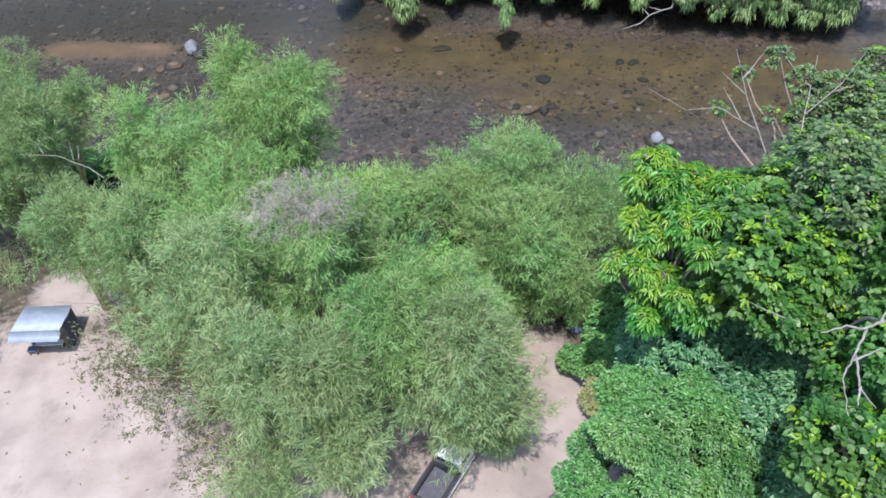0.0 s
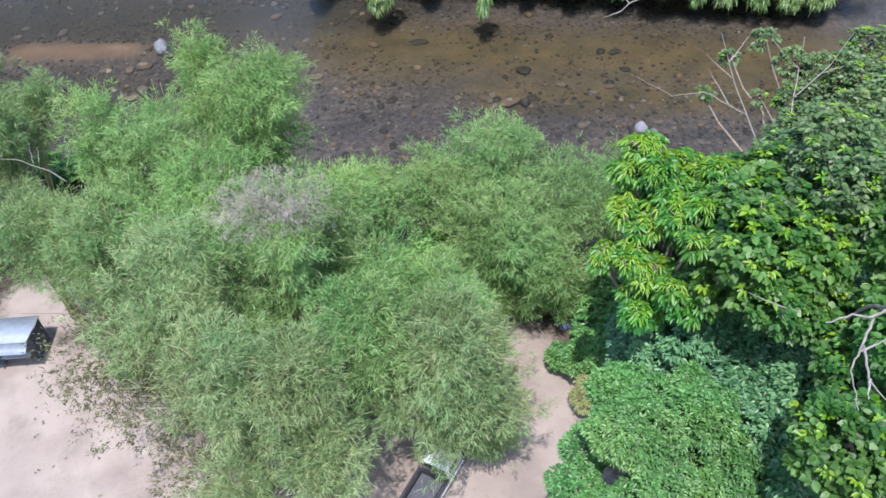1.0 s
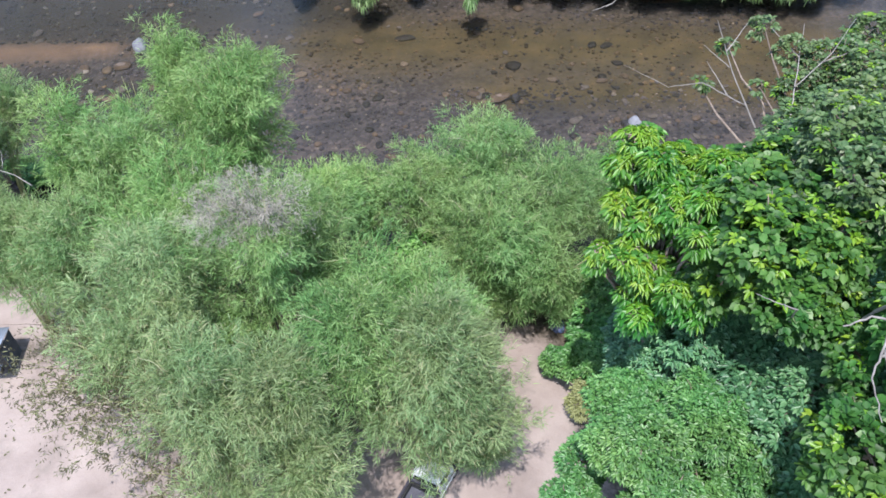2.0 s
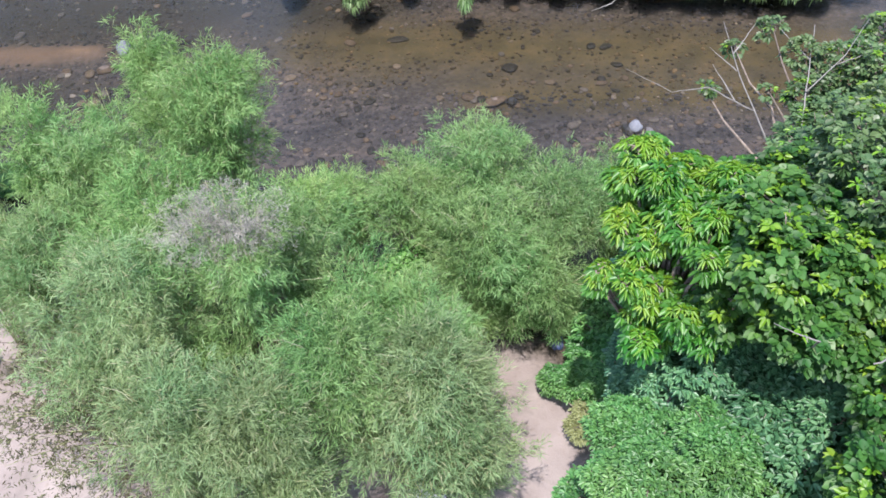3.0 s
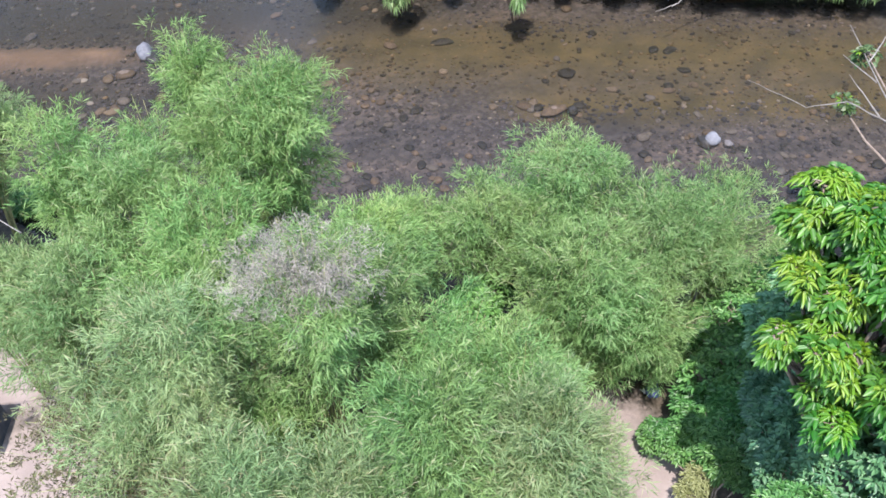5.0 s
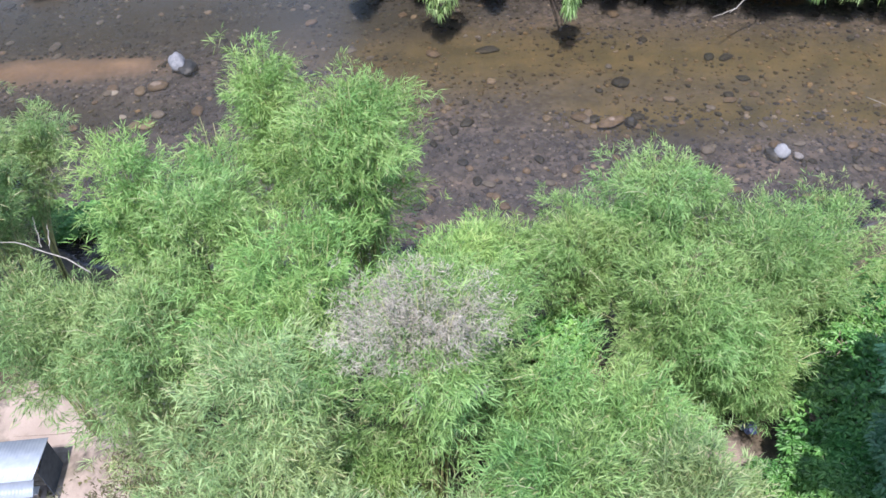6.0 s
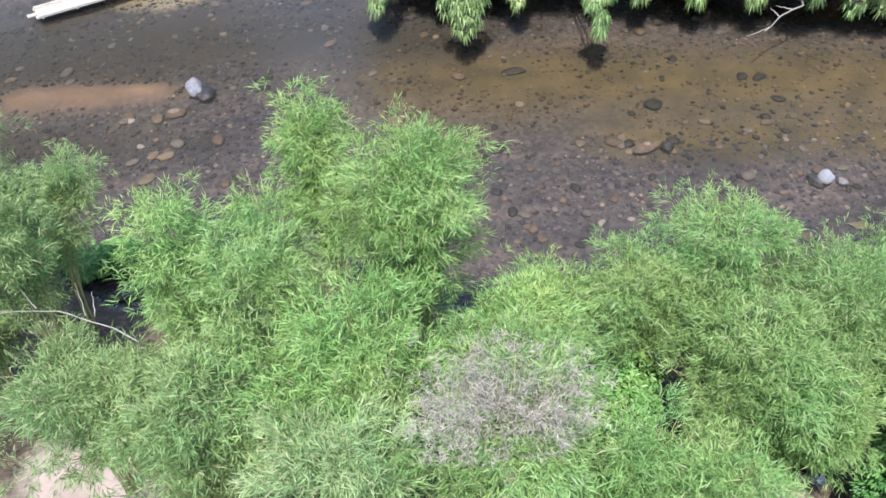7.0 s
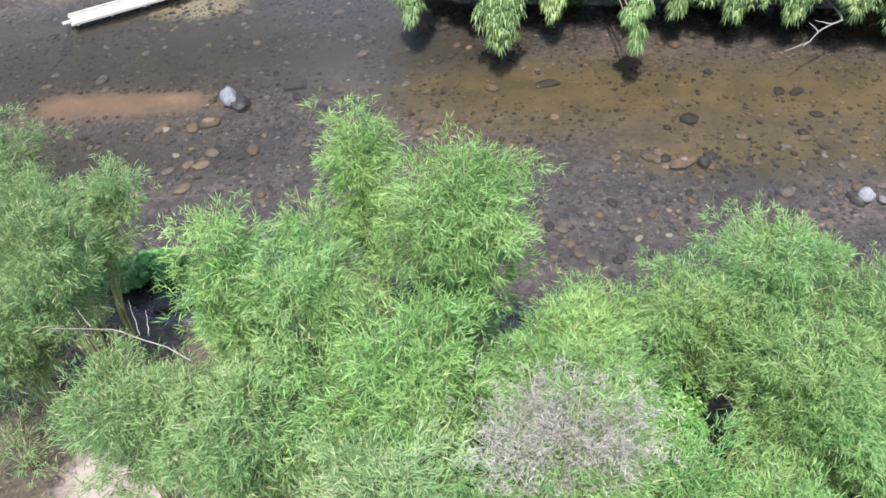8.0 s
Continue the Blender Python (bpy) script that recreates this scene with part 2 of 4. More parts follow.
def water_material():
    m, nodes, links = graph("river_water")
    b = add(nodes, "Bump", Strength=0.6, Distance=0.03)
    mapping = add(nodes, "Mapping")
    mapping.inputs["Scale"].default_value = (0.6, 1.6, 1.0)
    links.new(place(nodes, links), mapping.inputs["Vector"])
    links.new(noise_tex(nodes, links, 1.6, 4.0, 0.5, mapping.outputs[0]), b.inputs["Height"])
    t = nodes.new("ShaderNodeBsdfTransparent")
    t.inputs["Color"].default_value = (0.815, 0.775, 0.70, 1)
    g = nodes.new("ShaderNodeBsdfGlossy")
    g.inputs["Roughness"].default_value = 0.32
    links.new(b.outputs[0], g.inputs["Normal"])
    f = nodes.new("ShaderNodeFresnel")
    f.inputs["IOR"].default_value = 1.38
    links.new(b.outputs[0], f.inputs["Normal"])
    silt = nodes.new("ShaderNodeBsdfDiffuse")
    cloud = ramp(nodes, [(0.35, (0.062, 0.066, 0.066)), (0.65, (0.095, 0.083, 0.060))])
    links.new(noise_tex(nodes, links, 0.5, 4.0, 0.6, mapping.outputs[0]), cloud.inputs[0])
    links.new(cloud.outputs[0], silt.inputs["Color"])
    murk = nodes.new("ShaderNodeMixShader")
    murk.inputs[0].default_value = 0.12
    links.new(t.outputs[0], murk.inputs[1])
    links.new(silt.outputs[0], murk.inputs[2])
    s = nodes.new("ShaderNodeMixShader")
    links.new(f.outputs[0], s.inputs[0])
    links.new(murk.outputs[0], s.inputs[1])
    links.new(g.outputs[0], s.inputs[2])
    finish(nodes, links, s.outputs[0])
    return m


# ---- mesh helpers ----
rng = np.random.default_rng(7)


def mesh_of(name, verts, faces, material, smooth=False):
    """A mesh from arrays; the faces are one array of equal-sided faces, or a list of arrays."""
    me = bpy.data.meshes.new(name)
    groups = faces if isinstance(faces, list) else [faces]
    loops = np.concatenate([f.ravel() for f in groups]).astype(np.int32)
    sizes = np.concatenate([np.full(len(f), f.shape[1]) for f in groups]).astype(np.int32)
    starts = np.concatenate([[0], np.cumsum(sizes)[:-1]]).astype(np.int32)
    me.vertices.add(len(verts))
    me.vertices.foreach_set("co", np.asarray(verts, np.float32).ravel())
    me.loops.add(len(loops))
    me.loops.foreach_set("vertex_index", loops)
    me.polygons.add(len(sizes))
    me.polygons.foreach_set("loop_start", starts)
    if smooth:
        me.polygons.foreach_set("use_smooth", np.ones(len(sizes), bool))
    me.materials.append(material)
    me.update(calc_edges=True)
    return me


def part(name, me, parent, label=""):
    ob = new(name, me)
    ob.parent = parent
    if label:
        ob["label"] = label
    return ob


def thing(name, x, y, z, label, category, group="", kind="", rz=0.0):
    ob = new(name)
    ob.matrix_basis = pose(x, y, z, 0, 0, rz)
    ob.empty_display_size = 0.3
    return tagged(ob, label, category, group, kind)


def unit(v):
    return v / np.maximum(np.linalg.norm(v, axis=-1, keepdims=True), 1e-9)


def blades(P, D, L, W, droop=0.2):
    """Slim leaves: one folded four-sided blade each."""
    n = len(P)
    up = unit(rng.normal(size=(n, 3)) * 0.7 + np.array([0, 0, 1.0]))
    S = unit(np.cross(D, up))
    L, W = L.reshape(-1, 1), W.reshape(-1, 1)
    mid = P + D * L * 0.42
    tip = P + D * L + np.array([0, 0, -1.0]) * L * droop
    V = np.stack([P, mid + S * W / 2, tip, mid - S * W / 2], 1).reshape(-1, 3)
    return V, np.arange(4 * n).reshape(-1, 4)


def broad(P, D, L, W, droop=0.3, flat=0.4):
    """Broad leaves: two halves, folded along the rib."""
    n = len(P)
    up = unit(rng.normal(size=(n, 3)) * flat + np.array([0, 0, 1.0]))
    S = unit(np.cross(D, up))
    N = np.cross(S, D)
    L, W = L.reshape(-1, 1), W.reshape(-1, 1)
    down = np.array([0, 0, -1.0]) * L * droop
    lift = N * W * 0.12
    V = np.stack([P, P + D * L * 0.3 + S * W * 0.46 + lift + down * 0.1, P + D * L * 0.68 + S * W * 0.42 + lift + down * 0.5,
                  P + D * L + down, P + D * L * 0.68 - S * W * 0.42 + lift + down * 0.5, P + D * L * 0.3 - S * W * 0.46 + lift + down * 0.1], 1).reshape(-1, 3)
    k = np.arange(n)[:, None] * 6
    F = np.concatenate([k + np.array([[0, 1, 2, 3]]), k + np.array([[0, 3, 4, 5]])])
    return V, F


def tube(points, radii, sides=6):
    """A tapered limb along a line of points."""
    P = np.asarray(points, float)
    T = unit(np.gradient(P, axis=0))
    ref = np.where(np.abs(T[:, 2:3]) > 0.9, np.array([[1.0, 0, 0]]), np.array([[0, 0, 1.0]]))
    A = unit(np.cross(T, ref))
    B = np.cross(T, A)
    a = np.arange(sides) / sides * 2 * np.pi
    R = np.asarray(radii)[:, None, None]
    V = P[:, None] + R * (np.cos(a)[None, :, None] * A[:, None] + np.sin(a)[None, :, None] * B[:, None])
    n = len(P)
    i, j = np.meshgrid(np.arange(n - 1), np.arange(sides), indexing="ij")
    F = np.stack([i * sides + j, i * sides + (j + 1) % sides, (i + 1) * sides + (j + 1) % sides, (i + 1) * sides + j], -1).reshape(-1, 4)
    V = np.concatenate([V.reshape(-1, 3), P[:1], P[-1:]])
    j = np.arange(sides)
    caps = np.concatenate([np.stack([np.full(sides, n * sides), (j + 1) % sides, j], -1),
                           np.stack([np.full(sides, n * sides + 1), (n - 1) * sides + j, (n - 1) * sides + (j + 1) % sides], -1)])
    return V, F, caps


def joined(tubes):
    V, F, C, k = [], [], [], 0
    for v, f, c in tubes:
        V.append(v), F.append(f + k), C.append(c + k)
        k += len(v)
    return np.concatenate(V), [np.concatenate(F), np.concatenate(C)]


def bent(a, b, sag=0.0, steps=6, wob=0.0):
    """A line from a to b that bows upward by sag and wanders a little."""
    a, b = np.asarray(a, float), np.asarray(b, float)
    s = np.linspace(0, 1, steps)[:, None]
    P = a + (b - a) * s
    P[:, 2] += sag * np.sin(np.pi * s[:, 0])
    if wob:
        P[1:-1] += rng.normal(size=(steps - 2, 3)) * wob
    return P


def box(bm, x0, x1, y0, y1, z0, z1, bevel=0.0, m=None):
    r = bmesh.ops.create_cube(bm, size=1.0)
    vs = r["verts"]
    for v in vs:
        v.co = Vector(((x0 + x1) / 2 + v.co.x * (x1 - x0), (y0 + y1) / 2 + v.co.y * (y1 - y0), (z0 + z1) / 2 + v.co.z * (z1 - z0)))
    if bevel:
        es = {e for v in vs for e in v.link_edges}
        r = bmesh.ops.bevel(bm, geom=list(es), offset=bevel, segments=2, affect="EDGES", profile=0.5)
        vs = {v for f in r["faces"] for v in f.verts} | {v for v in vs if v.is_valid}
    if m:
        bmesh.ops.transform(bm, matrix=m, verts=list(vs))


def solid(name, bm, material, parent, label=""):
    me = bpy.data.meshes.new(name)
    bmesh.ops.recalc_face_normals(bm, faces=bm.faces)
    bm.to_mesh(me)
    bm.free()
    me.materials.append(material)
    return part(name, me, parent, label)


def block(name, material, parent, x0, x1, y0, y1, z0, z1, bevel=0.0, label="", m=None):
    bm = bmesh.new()
    box(bm, x0, x1, y0, y1, z0, z1, bevel, m)
    return solid(name, bm, material, parent, label)


# ---- the ground and the river ----
NEAR_X, NEAR_Y = [-400, -45, -30, -25, -19, -8, -2, 4, 9, 15, 22, 45, 400], [60, 56, 53, 48.5, 46.5, 45.5, 44.0, 45, 45, 44, 44.5, 42, 18]
FAR_X, FAR_Y = [-400, -45, -28, -20, -10, -2, 9, 25, 45, 400], [96, 89, 88, 88, 85, 80, 78, 74, 70, 40]


def smooth(a, b, v):
    s = np.clip((v - a) / (b - a), 0, 1)
    return s * s * (3 - 2 * s)


def wave(x, y, s, seed=0.0):
    return (np.sin(x * s + 1.3 * np.sin(y * s * 0.7 + seed) + seed) + np.sin(y * s * 1.3 + 1.7 * np.sin(x * s * 0.6 - seed) + 2 * seed)) * 0.5


def into_river(x, y):
    """How far a place lies inside the water's edges."""
    n = np.interp(x, NEAR_X, NEAR_Y) + 0.5 * wave(x, y, 0.9, 1.0)
    f = np.interp(x, FAR_X, FAR_Y) + 0.6 * wave(x, y, 0.8, 2.0)
    return np.minimum(y - n, f - y), y - (n + f) / 2


def bar_share(x, y):
    """The drowned bar of reddish sand."""
    u = (x + 29.5) / 8.2
    mid = 69.9 - 0.55 * u
    return np.exp(-np.maximum(np.abs(u) - 0.45, 0) ** 2 / 0.16) * np.exp(-((y - mid) / (1.65 - 0.45 * u)) ** 2)


def ground_height(x, y):
    d, side = into_river(x, y)
    bank = np.where(side < 0, 0.5, 1.5) + 0.07 * wave(x, y, 0.5) + 0.03 * wave(x, y, 1.7, 3.0)
    bank = bank + np.where(side > 0, 2.2 * smooth(-2, -12, d), 0.0)
    bed = -0.42 + 0.12 * wave(x, y, 0.35, 1.5) + 0.05 * wave(x, y, 1.1, 0.4)
    s = smooth(-1.6, 1.8, d)
    z = bank * (1 - s) + bed * s
    b = bar_share(x, y)
    return z * (1 - b) + -0.10 * b


def spread_axis(lo, hi, step, far):
    core = np.arange(lo, hi + step / 2, step)
    grow = step * 1.25 ** np.arange(1, 60)
    out = np.cumsum(grow)
    out = out[out < far]
    return np.concatenate([lo - out[::-1], core, hi + out])


gx, gy = spread_axis(-48, 48, 0.5, 2500), spread_axis(0, 96, 0.5, 2500)
X, Y = np.meshgrid(gx, gy)
Z = ground_height(X, Y)
nx, ny = len(gx), len(gy)
i, j = np.meshgrid(np.arange(ny - 1), np.arange(nx - 1), indexing="ij")
quads = np.stack([i * nx + j, i * nx + j + 1, (i + 1) * nx + j + 1, (i + 1) * nx + j], -1).reshape(-1, 4)
GROUND = ground_material()
ground_mesh = mesh_of("ground", np.stack([X, Y, Z], -1).reshape(-1, 3), quads, GROUND, True)


def blob_share(x, y, spots):
    s = np.zeros_like(x)
    for cx, cy, rx, ry in spots:
        s = np.maximum(s, 1.25 - np.hypot((x - cx) / rx, (y - cy) / ry) * 0.75)
    return np.clip(s, 0, 1)


def reflection_share(x, y):
    """Bed towards the far bank and upstream, painted dark for mirrored trees."""
    return blob_share(x, y, [(-34, 77, 26, 7.5), (-16, 76, 14, 4.5), (-6, 73, 9, 3.0), (-36, 63, 12, 3.5)])


depth, side = into_river(X, Y)
SAND = [(-24.5, 26, 12, 9.2), (-12, 18, 12, 7), (4.5, 24, 4.5, 9), (-1.5, 23.0, 4.0, 4.0), (6, 28, 3.0, 4.0), (-21.2, 37.6, 3.2, 2.8), (-23.6, 37.6, 3.2, 2.4), (-2, 18, 12, 5)]
shares = {
    "sand": blob_share(X, Y, SAND) * (side < 0),
    "bed": smooth(-0.6, 0.3, depth),
    # third algae term: olive put in for bank greenery reflected upstream
    "algae": smooth(0, 2, depth) * np.exp(-(((Y - (65 - 0.2 * (X - 8))) / 5.5) ** 2)) * smooth(-24, 0, X) * 0.95 + 0.8 * smooth(0, 2, depth) * np.exp(-(((Y - (58.5 - 0.15 * X + 0.1)) / 2.2) ** 2)) * smooth(2, 9, X) + 0.4 * np.exp(-(((Y - 76.5) / 3.0) ** 2)) * smooth(-10, -18, X),
    "bar": bar_share(X, Y) * (0.85 + 0.15 * wave(X, Y, 1.2, 5.0)),
    "shoal": blob_share(X, Y, [(-25.5, 84.0, 4.5, 2.2)]) * 0.85,
    "reflection": reflection_share(X, Y),
    "red": blob_share(X, Y, [(26.5, 70.8, 2.6, 1.2)]) * (side > 0),
}
for key, values in shares.items():
    attr = ground_mesh.attributes.new(key, "FLOAT", "POINT")
    attr.data.foreach_set("value", np.asarray(values, np.float32).ravel())
tagged(new("ground", ground_mesh), "pale pinkish sand bank and stony brown river bed", "ground", kind="structure")

wx, wy = np.linspace(-420, 420, 61), np.linspace(15, 100, 41)
WX, WY = np.meshgrid(wx, wy)
i, j = np.meshgrid(np.arange(40), np.arange(60), indexing="ij")
quads = np.stack([i * 61 + j, i * 61 + j + 1, (i + 1) * 61 + j + 1, (i + 1) * 61 + j], -1).reshape(-1, 4)
water = new("water", mesh_of("water", np.stack([WX, WY, WX * 0], -1).reshape(-1, 3), quads, water_material(), True))
tagged(water, "shallow clear brown river water over stones", "water", kind="structure")


# ---- stones in the river ----
def stone_mesh(name, material, seed, sub=2, flat=0.6):
    bm = bmesh.new()
    bmesh.ops.create_icosphere(bm, subdivisions=sub, radius=0.5)
    for v in bm.verts:
        k = 1 + 0.32 * noise.noise(v.co * 2.2 + Vector((seed * 7.1, 0, seed))) + 0.14 * noise.noise(v.co * 5 + Vector((0, seed * 3.3, 0)))
        v.co = Vector((v.co.x * k * 1.15, v.co.y * k * 0.9, max(v.co.z * k * flat, -0.22)))
    for f in bm.faces:
        f.smooth = True
    me = bpy.data.meshes.new(name)
    bm.to_mesh(me)
    bm.free()
    me.materials.append(material)
    return me


def boulder(x, y, z, size, material, label, turn=0.0, tall=0.9, seed=1):
    ob = new("boulder", stone_mesh("boulder", material, seed, 3, tall))
    ob.matrix_basis = pose(x, y, z, 0, 0, turn) @ Matrix.Diagonal((*size, 1))
    return tagged(ob, label, "boulder")


boulder(-21.5, 68.8, 0.1, (1.05, 1.9, 1.6), PALE_STONE, "pale grey boulder standing out of the river at a sandbar's end", 20, 0.9, 3)
boulder(-20.75, 68.2, 0.0, (1.2, 1.9, 1.0), DARK_STONE, "dark wet boulder just under water beside a pale one", 0, 0.6, 4)
boulder(18.3, 51.5, 0.1, (0.8, 1.15, 1.15), PALE_STONE, "pale grey boulder with dark wet flank in the shallows", 30, 0.8, 6)
boulder(17.75, 51.6, -0.15, (0.8, 1.5, 0.8), DARK_STONE, "dark wet stone leaning on a pale boulder", 10, 0.7, 2)
boulder(19.2, 51.1, -0.05, (0.5, 0.7, 0.5), GREY_STONE, "small grey stone beside a pale boulder in the shallows", 40, 0.7, 8)
boulder(1.85, 67.1, -0.3, (1.5, 0.9, 0.8), DARK_STONE, "black flat boulder under the brown water", 0, 0.6, 9)
boulder(10.6, 61.3, -0.3, (1.1, 1.3, 0.8), DARK_STONE, "black flat boulder under the brown water", 60, 0.6, 10)
boulder(8.7, 56.7, -0.2, (1.7, 1.1, 0.7), BROWN_STONE, "reddish brown flat boulder under shallow water", 15, 0.6, 11)
boulder(10.0, 56.5, -0.2, (0.7, 1.1, 0.7), DARK_STONE, "black stone beside a brown boulder under water", 5, 0.7, 12)
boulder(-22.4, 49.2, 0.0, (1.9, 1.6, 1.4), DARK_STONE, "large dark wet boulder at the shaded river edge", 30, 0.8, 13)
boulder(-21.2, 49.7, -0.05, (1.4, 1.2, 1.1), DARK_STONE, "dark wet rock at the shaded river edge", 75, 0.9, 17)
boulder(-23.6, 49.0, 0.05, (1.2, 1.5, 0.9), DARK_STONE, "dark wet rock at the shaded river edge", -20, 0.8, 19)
boulder(-20.4, 49.0, 0.1, (0.8, 0.9, 0.7), BROWN_STONE, "brown rock among dark ones at the river edge", 10, 0.8, 21)
boulder(-16.8, 69.8, -0.2, (1.5, 0.55, 0.6), DARK_STONE, "long dark stone under the river water", -5, 0.6, 14)
boulder(18.9, 63.0, -0.25, (1.1, 0.8, 0.8), DARK_STONE, "black flat boulder under the brown water", 25, 0.6, 15)

stone_kinds = [stone_mesh("river_stone", mat, 20 + k, 2, 0.42) for k, mat in enumerate((GREY_STONE, BROWN_STONE, PALE_STONE, DARK_STONE, GREY_STONE, BROWN_STONE, TAN_STONE, WHITE_STONE))]


def river_stone(x, y, size, kind_index):
    ob = new("river_stone", stone_kinds[kind_index])
    z = float(ground_height(np.array(x), np.array(y)))
    ob.matrix_basis = pose(x, y, z + size * 0.12, 0, 0, rng.uniform(0, 360)) @ Matrix.Diagonal((size * rng.uniform(0.8, 1.3), size, size * rng.uniform(0.7, 1.1), 1))
    words = ("grey", "brown", "pale grey", "dark", "grey", "brown", "tan", "white")[kind_index]
    return tagged(ob, f"rounded {words} stone lying on the river bed", "stone", "stones on the river bed")


for x, y, s, k in [(4.0, 50.5, 0.5, 7), (5.2, 50.8, 0.45, 2), (5.8, 50.4, 0.4, 7), (3.4, 51.4, 0.7, 0), (-24.0, 66.0, 1.0, 6), (-23.0, 61.7, 0.9, 6), (-24.0, 59.5, 0.95, 6), (-23.9, 62.0, 0.8, 6), (-26.0, 66.2, 0.7, 7), (-24.9, 63.2, 0.5, 7), (-12.0, 60.5, 0.6, 6), (7.5, 58.2, 0.7, 6), (1.5, 63.0, 0.8, 6), (-4.0, 61.5, 0.6, 6),
                   (-22.8, 66.4, 1.3, 5), (21.7, 48.2, 0.7, 2), (20.0, 52.6, 0.6, 0), (-26.4, 66.2, 0.9, 0), (-14.7, 66.6, 1.2, 3), (-2.3, 67.3, 0.9, 5), (-25.2, 61.5, 0.8, 0)]:
    river_stone(x, y, s, k)
made = 0
while made < 170:
    x, y = rng.uniform(-42, 32), rng.uniform(47, 82)
    d, _ = into_river(np.array(x), np.array(y))
    if d < 1.0 or bar_share(np.array(x), np.array(y)) > 0.3:
        continue
    if 60 < y + 0.2 * x < 70 and x > -4 and rng.random() < 0.6:
        continue
    river_stone(x, y, rng.uniform(0.4, 1.0) ** 1.3, int(rng.choice([0, 0, 1, 3, 3, 3, 4, 5, 0, 5, 1, 6])))
    made += 1

# a stony stretch of the shallows
more = np.random.default_rng(41)
for _ in range(95):
    x = more.uniform(-8, 28)
    river_stone(x, more.uniform(47.5, 60.5) - 0.1 * x, more.uniform(0.35, 0.75), int(more.choice([3, 3, 3, 1, 5, 0, 6])))

# fine gravel
ico = bmesh.new()
bmesh.ops.create_icosphere(ico, subdivisions=1, radius=0.5)
ico_v = np.array([v.co[:] for v in ico.verts])
ico_f = np.array([[v.index for v in f.verts] for f in ico.faces])
ico.free()
n = 28000
px, py = rng.uniform(-45, 35, n), rng.uniform(45, 88, n)
d, _ = into_river(px, py)
lane = np.exp(-(((py - (65 - 0.2 * (px - 8))) / 4.5) ** 2)) * smooth(-24, 0, px)
patchy = wave(px, py, 0.45, 4.0) + rng.normal(size=n) * 0.5
keep = (d > -0.3) & (bar_share(px, py) < 0.5) & (rng.random(n) > lane * 0.5) & (patchy + 0.9 * wave(px * 0.25, py, 0.9, 2.5) > -0.8)
px, py = px[keep], py[keep]
size = 0.13 + 0.34 * rng.random(len(px)) ** 3.5
scl = np.stack([size * rng.uniform(0.8, 1.4, len(px)), size, size * 0.38], -1)
ang = rng.uniform(0, 6.28, len(px))
jit = 1 + rng.normal(size=(len(px), len(ico_v), 1)) * 0.12
v = ico_v[None] * jit * scl[:, None]
c, s = np.cos(ang)[:, None], np.sin(ang)[:, None]
v = np.stack([v[..., 0] * c - v[..., 1] * s, v[..., 0] * s + v[..., 1] * c, v[..., 2]], -1)
v += np.stack([px, py, ground_height(px, py) + size * 0.1], -1)[:, None]
tone = np.exp(-(((py - (63.5 - 0.2 * (px - 8))) / 5.5) ** 2)) * smooth(-24, 0, px) + rng.normal(size=len(px)) * 0.15
# stones inside the painted reflection take the darkened gravel
dimmed = reflection_share(px, py) + rng.normal(size=len(px)) * 0.14 > 0.38
for name, sel, mat, words in (("weedy_gravel", (tone < 0.45) & dimmed, DIMMED_GRAVEL, "river bed gravel darkened for the reflection of far trees"), ("river_gravel", (tone < 0.45) & ~dimmed, GRAVEL, "mixed grey and brown gravel on the river bed"), ("brown_gravel", tone >= 0.45, BROWN_GRAVEL, "brown algae-stained gravel on the river bed")):
    w = v[sel]
    f = (ico_f[None] + (np.arange(len(w)) * len(ico_v))[:, None, None]).reshape(-1, 3)
    tagged(new(name, mesh_of(name, w.reshape(-1, 3), f, mat, True)), words, "gravel", kind="stuff")


# ---- bamboo ----
def culm_line(base, tip, steps=9):
    """A culm that rises steeply, then arches over to its tip."""
    s = np.linspace(0, 1, steps)[:, None]
    base, tip = np.asarray(base, float), np.asarray(tip, float)
    P = base + (tip - base) * np.concatenate([s ** 1.9, s ** 1.9, s ** 0.85], 1)
    over = np.clip(s[:, 0] - 0.8, 0, 1) / 0.2
    P[:, 2] -= 0.05 * (tip[2] - base[2]) * over ** 2
    return P


def spray_leaves(P, out, per, L0, L1, W0, W1, spread=0.75, droop=0.25):
    """Fans of slim leaves at the points P that point along out."""
    n = len(P)
    base = np.repeat(P, per, 0) + rng.normal(size=(n * per, 3)) * 0.1
    D = unit(np.repeat(out, per, 0) + rng.normal(size=(n * per, 3)) * spread)
    L = rng.uniform(L0, L1, n * per)
    return blades(base, D, L, rng.uniform(W0, W1, n * per), droop)


GAPS = [(-9.6, 41.4, 0.6), (-13.3, 40.6, 0.7), (1.1, 35.7, 0.8), (0.5, 34.7, 0.85), (-0.1, 33.7, 0.9), (-0.7, 32.6, 1.0), (-1.2, 31.6, 1.1), (-1.7, 30.6, 1.0), (-6.4, 30.9, 0.9), (-8.6, 31.4, 0.8), (-7.6, 25.2, 0.4), (9.1, 30.8, 1.0), (-2.8, 29.6, 0.6), (-15.4, 35.2, 0.6), (1.9, 28.6, 0.7), (-3.6, 34.2, 0.8),
        (1.5, 34.0, 0.7), (1.0, 32.4, 0.8), (0.5, 30.8, 0.8), (0.0, 29.4, 0.7), (-8.2, 30.4, 0.7), (-5.1, 30.3, 0.7), (-7.4, 26.6, 0.5)]


